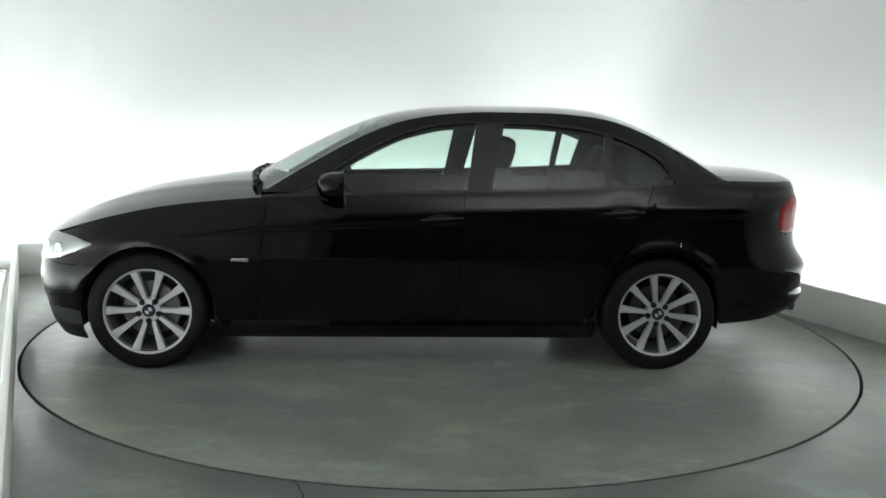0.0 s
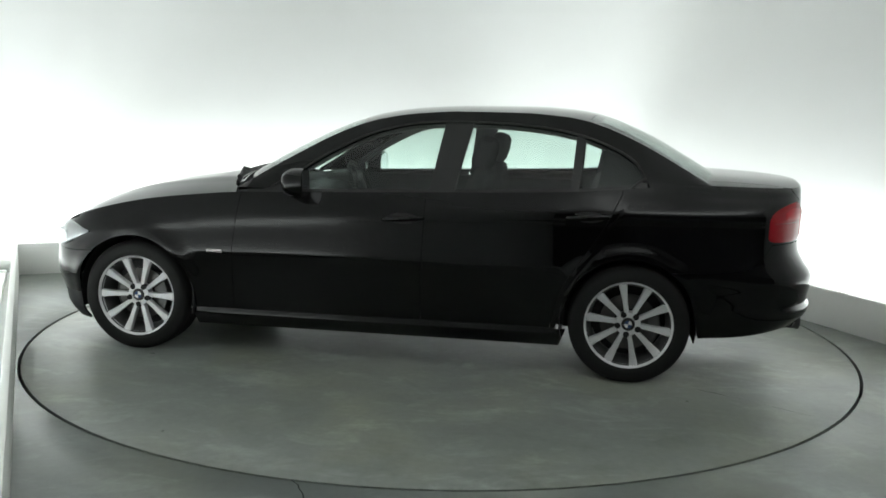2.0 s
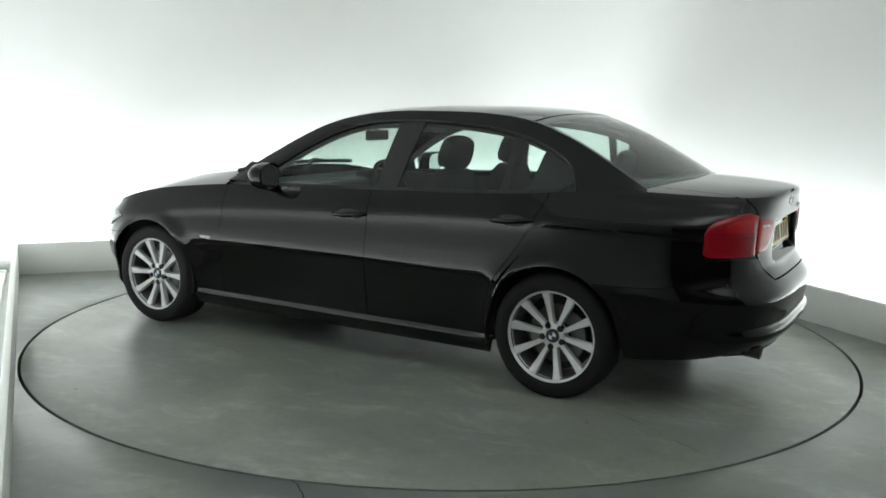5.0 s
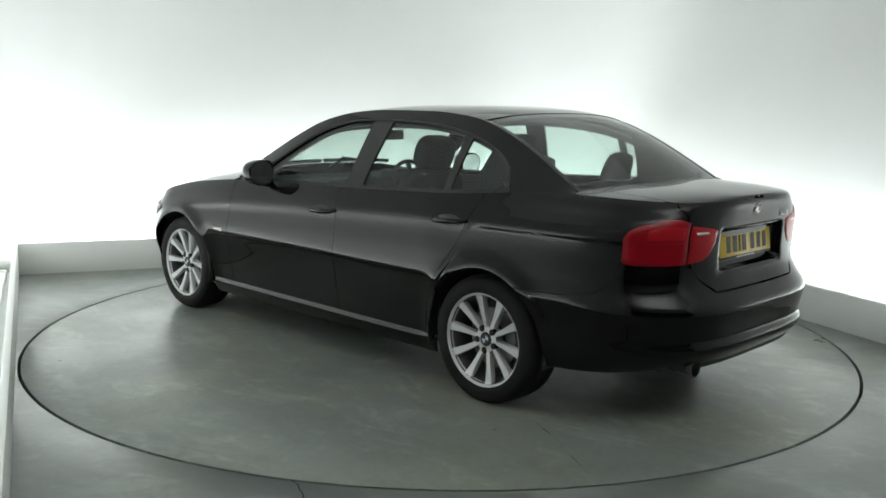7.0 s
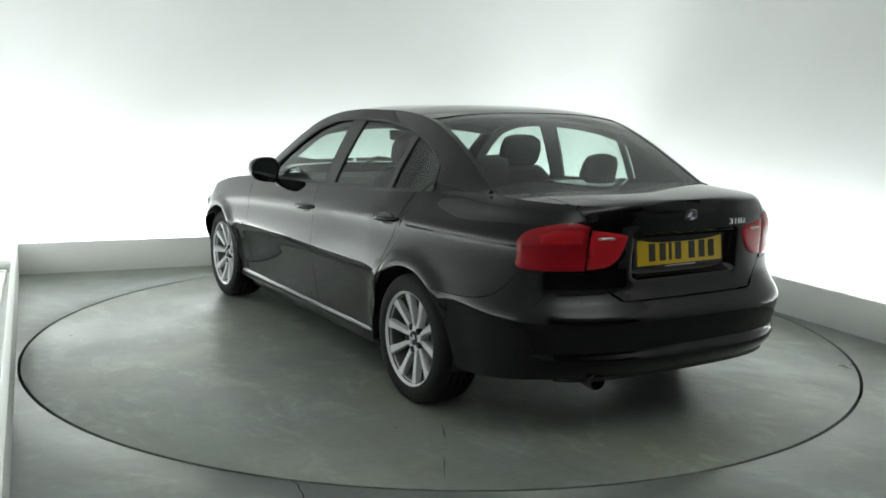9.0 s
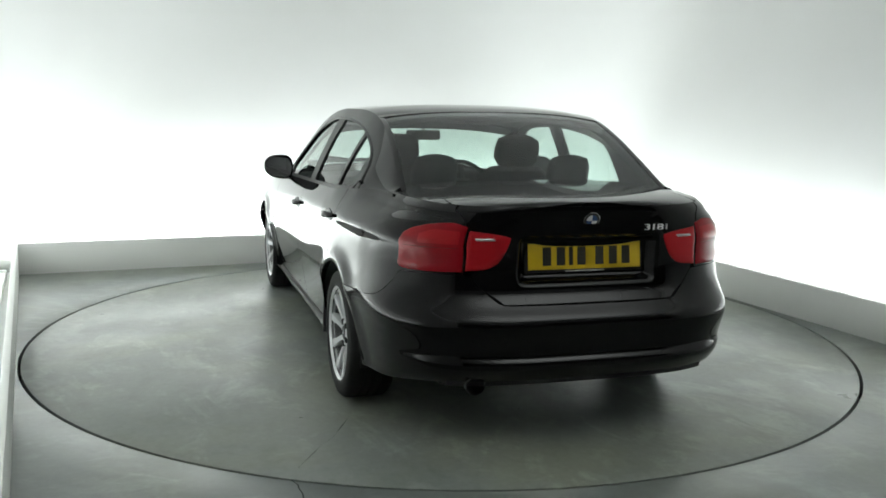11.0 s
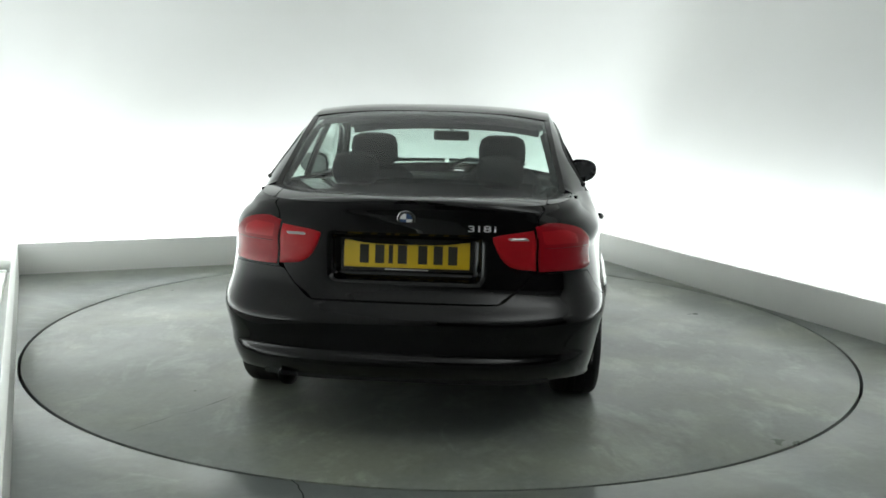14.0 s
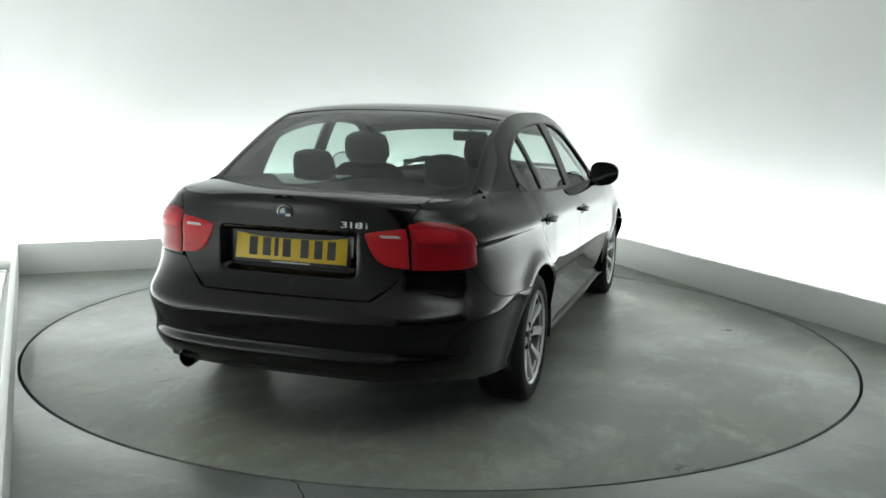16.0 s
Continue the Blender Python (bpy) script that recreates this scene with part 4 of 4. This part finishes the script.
# ---- wheels ----
def build_wheel():
    """An alloy wheel whose outer face looks along +y, centred on its hub."""
    turn = pose(0, 0, 0, -90, 0, 0)
    wheel = new("wheel")
    bm = bmesh.new()
    prof = [(0.212, -0.105), (0.225, -0.112), (0.270, -0.117), (0.300, -0.108), (0.3145, -0.088), (0.317, -0.06), (0.317, -0.046), (0.310, -0.044), (0.310, -0.038), (0.317, -0.036), (0.317, -0.004), (0.310, -0.002), (0.310, 0.002), (0.317, 0.004), (0.317, 0.036), (0.310, 0.038), (0.310, 0.044), (0.317, 0.046), (0.317, 0.06), (0.3145, 0.088), (0.300, 0.108),
            (0.285, 0.114), (0.255, 0.117), (0.235, 0.113), (0.226, 0.104), (0.214, 0.095)]
    lathe(bm, prof, turn, 72)
    tyre = part("tyre", bm, M_TYRE, wheel, "black low-profile rubber tyre")
    bm = bmesh.new()
    lathe(bm, [(0.2105, 0.080), (0.2215, 0.094), (0.2285, 0.104), (0.2295, 0.108), (0.226, 0.1105), (0.218, 0.104), (0.212, 0.094)], turn, 72)
    bmesh.ops.recalc_face_normals(bm, faces=bm.faces)
    rim = part("rim", bm, M_ALLOY, wheel, "silver alloy rim")
    rim.scale = (1.02, 1.0, 1.02)
    bm = bmesh.new()
    lathe(bm, [(0.214, -0.10), (0.200, -0.085), (0.192, -0.02), (0.200, 0.055), (0.212, 0.083)], turn, 60)
    part("rim_barrel", bm, M_BARREL, rim, "inner barrel, coloured dark for the shaded gaps between the spokes")
    # ten spokes, widening towards the rim
    bm = bmesh.new()
    rows = []
    for r, half, face, back in ((0.045, 0.0120, 0.074, 0.040), (0.07, 0.0115, 0.076, 0.042), (0.11, 0.0125, 0.082, 0.047), (0.15, 0.0150, 0.088, 0.054), (0.185, 0.0182, 0.094, 0.061), (0.207, 0.0212, 0.0980, 0.068), (0.220, 0.0238, 0.1015, 0.085)):
        ring = [(-half, back), (-half * 1.06, lerp(back, face, 0.75)), (-half * 0.86, face - 0.001), (-half * 0.25, face - 0.0015), (half * 0.25, face - 0.0015), (half * 0.86, face - 0.001), (half * 1.06, lerp(back, face, 0.75)), (half, back)]
        rows.append([turn @ Vector((a, r, b)) for a, b in ring])
    vs = grid(bm, rows, closed=True)
    bm.faces.new(vs[0])
    bm.faces.new(vs[-1])
    bmesh.ops.recalc_face_normals(bm, faces=bm.faces)
    me = finish(bm, 50)
    me.materials.append(M_ALLOY)
    for k in range(10):
        ob = part("spoke", me, None, rim)
        ob.matrix_local = pose(0, 0, 0, 0, k * 36 + 18, 0)
    bm = bmesh.new()
    lathe(bm, [(0.0645, 0.03), (0.0640, 0.070), (0.061, 0.0785), (0.054, 0.081), (0.036, 0.0805), (0.034, 0.076)], turn, 40)
    part("hub", bm, M_ALLOY, rim)
    bm = bmesh.new()
    lathe(bm, [(0.034, 0.070), (0.034, 0.080), (0.031, 0.083), (0.0001, 0.084)], turn, 28)
    cap = part("hub_cap", bm, M_TRIM, rim, "dark hub cap")
    for q in range(4):
        bm = bmesh.new()
        c = bm.verts.new(turn @ Vector((0, 0, 0.0855)))
        vs = [bm.verts.new(turn @ Vector((0.020 * math.cos(q * math.pi / 2 + k * math.pi / 12), 0.020 * math.sin(q * math.pi / 2 + k * math.pi / 12), 0.085))) for k in range(7)]
        for a, b in zip(vs, vs[1:]):
            bm.faces.new((c, a, b))
        part("cap_quarter", bm, M_BLUE if q % 2 else M_WHITE, cap)
    for k in range(5):
        a = k * math.tau / 5 + math.pi / 2
        bm = bmesh.new()
        lathe(bm, [(0.0155, 0.060), (0.0155, 0.0838), (0.0135, 0.0850), (0.0001, 0.0850)], turn @ Matrix.Translation((0.0545 * math.cos(a), 0.0545 * math.sin(a), 0.0)), 14)
        part("wheel_bolt", bm, M_GAP, rim)
    bm = bmesh.new()
    lathe(bm, [(0.07, 0.012), (0.075, 0.020), (0.148, 0.020), (0.148, -0.002), (0.07, -0.002)], turn, 48)
    part("brake_disc", bm, M_DISCBRAKE, wheel)
    bm = bmesh.new()
    rows = []
    for k in range(11):
        a = radians(lerp(-32, 32, k / 10))
        rows.append([turn @ Vector((-r * math.cos(a), r * math.sin(a), o)) for r, o in ((0.105, 0.044), (0.16, 0.046), (0.168, 0.03), (0.165, -0.03), (0.105, -0.03))])
    vs = grid(bm, rows, closed=True)
    bm.faces.new(vs[0])
    bm.faces.new(vs[-1])
    bmesh.ops.recalc_face_normals(bm, faces=bm.faces)
    part("brake_caliper", bm, M_CALIPER, wheel)
    bm = bmesh.new()
    lathe(bm, [(0.19, -0.03), (0.12, -0.035), (0.0001, -0.035)], turn, 40)
    part("dust_shield", bm, M_PLASTIC, wheel)
    return wheel


def build_wheels():
    first = build_wheel()
    first.parent = car
    for x, side, roll in ((1.382, 1, 0), (-1.386, 1, -8), (1.382, -1, 9), (-1.386, -1, 31)):
        m = pose(x, side * (0.757 if x > 0 else 0.768), 0.3125, 0, 0, 0 if side > 0 else 180) @ pose(0, 0, 0, 0, roll, 0)
        if side == 1 and x > 0:
            first.matrix_local = m
        else:
            copy_thing(first, m)


def build_under():
    # wheel housings, floor pan, tailpipe
    for x in (1.38, -1.38):
        for side in (1, -1):
            bm = bmesh.new()
            rows = []
            for k in range(25):
                a = lerp(-0.25, math.pi + 0.25, k / 24)
                px, pz = x + 0.358 * math.cos(a), 0.317 + 0.358 * math.sin(a)
                rows.append([(px, side * yy, pz) for yy in (0.885 if abs(px) < 1.6 else 0.84, 0.75, 0.6, 0.50)])
            grid(bm, rows)
            part("wheel_housing", bm, M_PLASTIC, car, thick=0.004)
            part("housing_wall", boxed((x - 0.36, side * 0.50 - 0.005, 0.20), (x + 0.36, side * 0.50 + 0.005, 0.70)), M_PLASTIC, car)
    part("floor_pan", boxed((-1.0, -0.74, 0.20), (1.02, 0.74, 0.25), 0.02), M_PLASTIC, car)
    part("front_undertray", boxed((1.0, -0.49, 0.17), (2.0, 0.49, 0.22), 0.02), M_PLASTIC, car)
    part("axle", tube(bmesh.new(), [(-1.38, -0.72, 0.30), (-1.38, 0.72, 0.30)], 0.04), M_PLASTIC, car)
    bm = bmesh.new()
    lathe(bm, [(0.038, -0.40), (0.040, -0.02), (0.042, 0.0), (0.039, 0.002), (0.036, -0.02), (0.032, -0.25), (0.0001, -0.26)], Matrix.Translation((-2.315, 0.490, 0.300)) @ pose(0, 0, 0, 0, -90 - 4, 0), 24)
    part("tailpipe", bm, M_PIPE, car, "dark steel tailpipe")
    part("rear_pan", boxed((-2.05, -0.48, 0.29), (-1.0, 0.48, 0.34), 0.02), M_PLASTIC, car)


# ---- the cabin's inside ----
def cushion(lo, hi, bevel, m=None):
    return boxed(lo, hi, bevel, m, 4)


def build_seat(y):
    seat = new("front_seat")
    seat.parent = car
    tagged(seat, "dark cloth front seat with headrest")
    part("seat_base", cushion((-0.40, y - 0.25, 0.40), (0.16, y + 0.25, 0.56), 0.05, Matrix()), M_INNER, seat)
    lean = Matrix.Translation((-0.36, y, 0.50)) @ pose(0, 0, 0, 0, -17, 0)
    bm = bmesh.new()
    rows = []
    for z, w, d in ((0.0, 0.22, 0.07), (0.1, 0.25, 0.08), (0.3, 0.262, 0.08), (0.45, 0.255, 0.075), (0.54, 0.225, 0.065), (0.590, 0.17, 0.05), (0.605, 0.06, 0.02)):
        rows.append([lean @ Vector((d * math.copysign(abs(math.cos(a)) ** 0.6, math.cos(a)) - 0.02, w * math.copysign(abs(math.sin(a)) ** 0.6, math.sin(a)), z)) for a in (i * math.tau / 24 for i in range(24))])
    vs = grid(bm, rows, closed=True)
    bm.faces.new(vs[-1])
    bmesh.ops.recalc_face_normals(bm, faces=bm.faces)
    part("backrest", bm, M_INNER, seat)
    bm = bmesh.new()
    rows = []
    for z, w, d in ((0.602, 0.06, 0.03), (0.609, 0.115, 0.055), (0.64, 0.136, 0.066), (0.71, 0.138, 0.066), (0.760, 0.125, 0.056), (0.780, 0.09, 0.038), (0.787, 0.02, 0.01)):
        rows.append([lean @ Vector((d * math.copysign(abs(math.cos(a)) ** 0.7, math.cos(a)) + 0.01, w * math.copysign(abs(math.sin(a)) ** 0.7, math.sin(a)), z)) for a in (i * math.tau / 24 for i in range(24))])
    vs = grid(bm, rows, closed=True)
    bm.faces.new(vs[0])
    bm.faces.new(vs[-1])
    bmesh.ops.recalc_face_normals(bm, faces=bm.faces)
    part("headrest", bm, M_INNER, seat)
    for d in (-0.055, 0.055):
        part("headrest_post", tube(bmesh.new(), [lean @ Vector((0, d, 0.58)), lean @ Vector((0.005, d, 0.66))], 0.006, 8), M_CHROME, seat)


def build_inside():
    for y in (0.378, -0.378):
        build_seat(y)
    bench = new("rear_bench")
    bench.parent = car
    tagged(bench, "dark cloth rear bench with three headrests")
    part("bench_base", cushion((-1.18, -0.62, 0.38), (-0.66, 0.62, 0.56), 0.05), M_INNER, bench)
    lean = Matrix.Translation((-1.10, 0, 0.51)) @ pose(0, 0, 0, 0, -18, 0)
    part("bench_back", cushion((-0.07, -0.62, 0.0), (0.07, 0.62, 0.52), 0.05, lean), M_INNER, bench)
    for y in (0.37, -0.37):
        bm = bmesh.new()
        rows = []
        for z, w, d in ((0.52, 0.10, 0.03), (0.53, 0.115, 0.045), (0.58, 0.122, 0.05), (0.65, 0.118, 0.046), (0.69, 0.10, 0.036), (0.705, 0.05, 0.02), (0.708, 0.01, 0.01)):
            rows.append([lean @ Vector((d * math.cos(a), y + w * math.copysign(abs(math.sin(a)) ** 0.6, math.sin(a)), z)) for a in (i * math.tau / 20 for i in range(20))])
        vs = grid(bm, rows, closed=True)
        bm.faces.new(vs[0])
        bm.faces.new(vs[-1])
        bmesh.ops.recalc_face_normals(bm, faces=bm.faces)
        part("headrest", bm, M_INNER, bench)
    part("parcel_shelf", boxed((-1.80, -0.60, 0.97), (-1.28, 0.60, 1.005), 0.01), M_INNER, car)
    bm = bmesh.new()
    box(bm, (0.42, -0.74, 0.60), (0.76, 0.74, 0.93), 0.06, None, 4)
    dash = part("dashboard", bm, M_PLASTIC, car, "matt black dashboard")
    part("binnacle", cushion((0.40, -0.52, 0.86), (0.58, -0.20, 0.975), 0.035), M_PLASTIC, dash)
    bm = bmesh.new()
    m = Matrix.Translation((0.37, -0.36, 0.86)) @ pose(0, 0, 0, 0, -66, 0)
    ring = [m @ Vector((0.185 * math.cos(k * math.tau / 32), 0.185 * math.sin(k * math.tau / 32), 0)) for k in range(33)]
    tube(bm, ring, 0.015, 8)
    box(bm, (-0.17, -0.02, -0.01), (0.17, 0.02, 0.01), 0.006, m)
    box(bm, (-0.06, -0.06, -0.02), (0.06, 0.06, 0.02), 0.015, m)
    part("steering_wheel", bm, M_PLASTIC, car, "black three-spoke steering wheel")
    part("centre_console", cushion((-0.35, -0.11, 0.30), (0.55, 0.11, 0.60), 0.03), M_PLASTIC, car)
    bm = bmesh.new()
    box(bm, (0.255, -0.150, 1.190), (0.285, 0.090, 1.256), 0.014, None, 3)
    tube(bm, [(0.28, -0.03, 1.245), (0.27, -0.03, 1.306)], 0.014, 8)
    part("inside_mirror", bm, M_PLASTIC, car, "black inside rear-view mirror")
    for side in (1, -1):
        # door cards and rear side trim
        part("door_card", boxed((-1.05, side * 0.80 - 0.02, 0.28), (0.74, side * 0.80 + 0.02, 0.935), 0.015), M_INNER, car)
        part("side_trim", boxed((-1.75, side * 0.66 - 0.02, 0.45), (-1.10, side * 0.66 + 0.02, 0.98), 0.015), M_INNER, car)
    part("bulkhead", boxed((0.74, -0.74, 0.25), (0.78, 0.74, 0.92)), M_PLASTIC, car)
    part("boot_tub", boxed((-2.10, -0.60, 0.30), (-1.36, 0.60, 0.93), 0.02), M_PLASTIC, car)
    part("engine_cover", boxed((0.90, -0.48, 0.24), (1.86, 0.48, 0.66), 0.04), M_PLASTIC, car)


left = build_body(1)
right = build_body(-1)
build_bumpers()
build_bonnet()
build_boot()
build_tail_lamps()
build_head_lamps()
build_cabin(1, left)
build_cabin(-1, right)
build_roof()
build_mirrors(left["front_door"], right["front_door"])
build_handles(left, 1)
build_handles(right, -1)
build_wheels()
build_under()
build_inside()


# ---- what moves: the turntable carries the car round ----
def heading(t):
    s = (t - 8) / 8
    return HEAD[0] + HEAD[1] * s + HEAD[2] * s * s + HEAD[3] * s ** 3


HEAD = (129.133, -56.368, -0.974, 0.269)     # degrees


def motions():
    times = [k * 0.5 for k in range(33)]
    walk(turntable, [(t, pose(0, 0, 0, 0, 0, heading(t))) for t in times])
    walk(car, [(t, pose(0, 0, 0, 0, 0, heading(t)) @ pose(0.2481, 0.0225, 0.0)) for t in times])


motions()
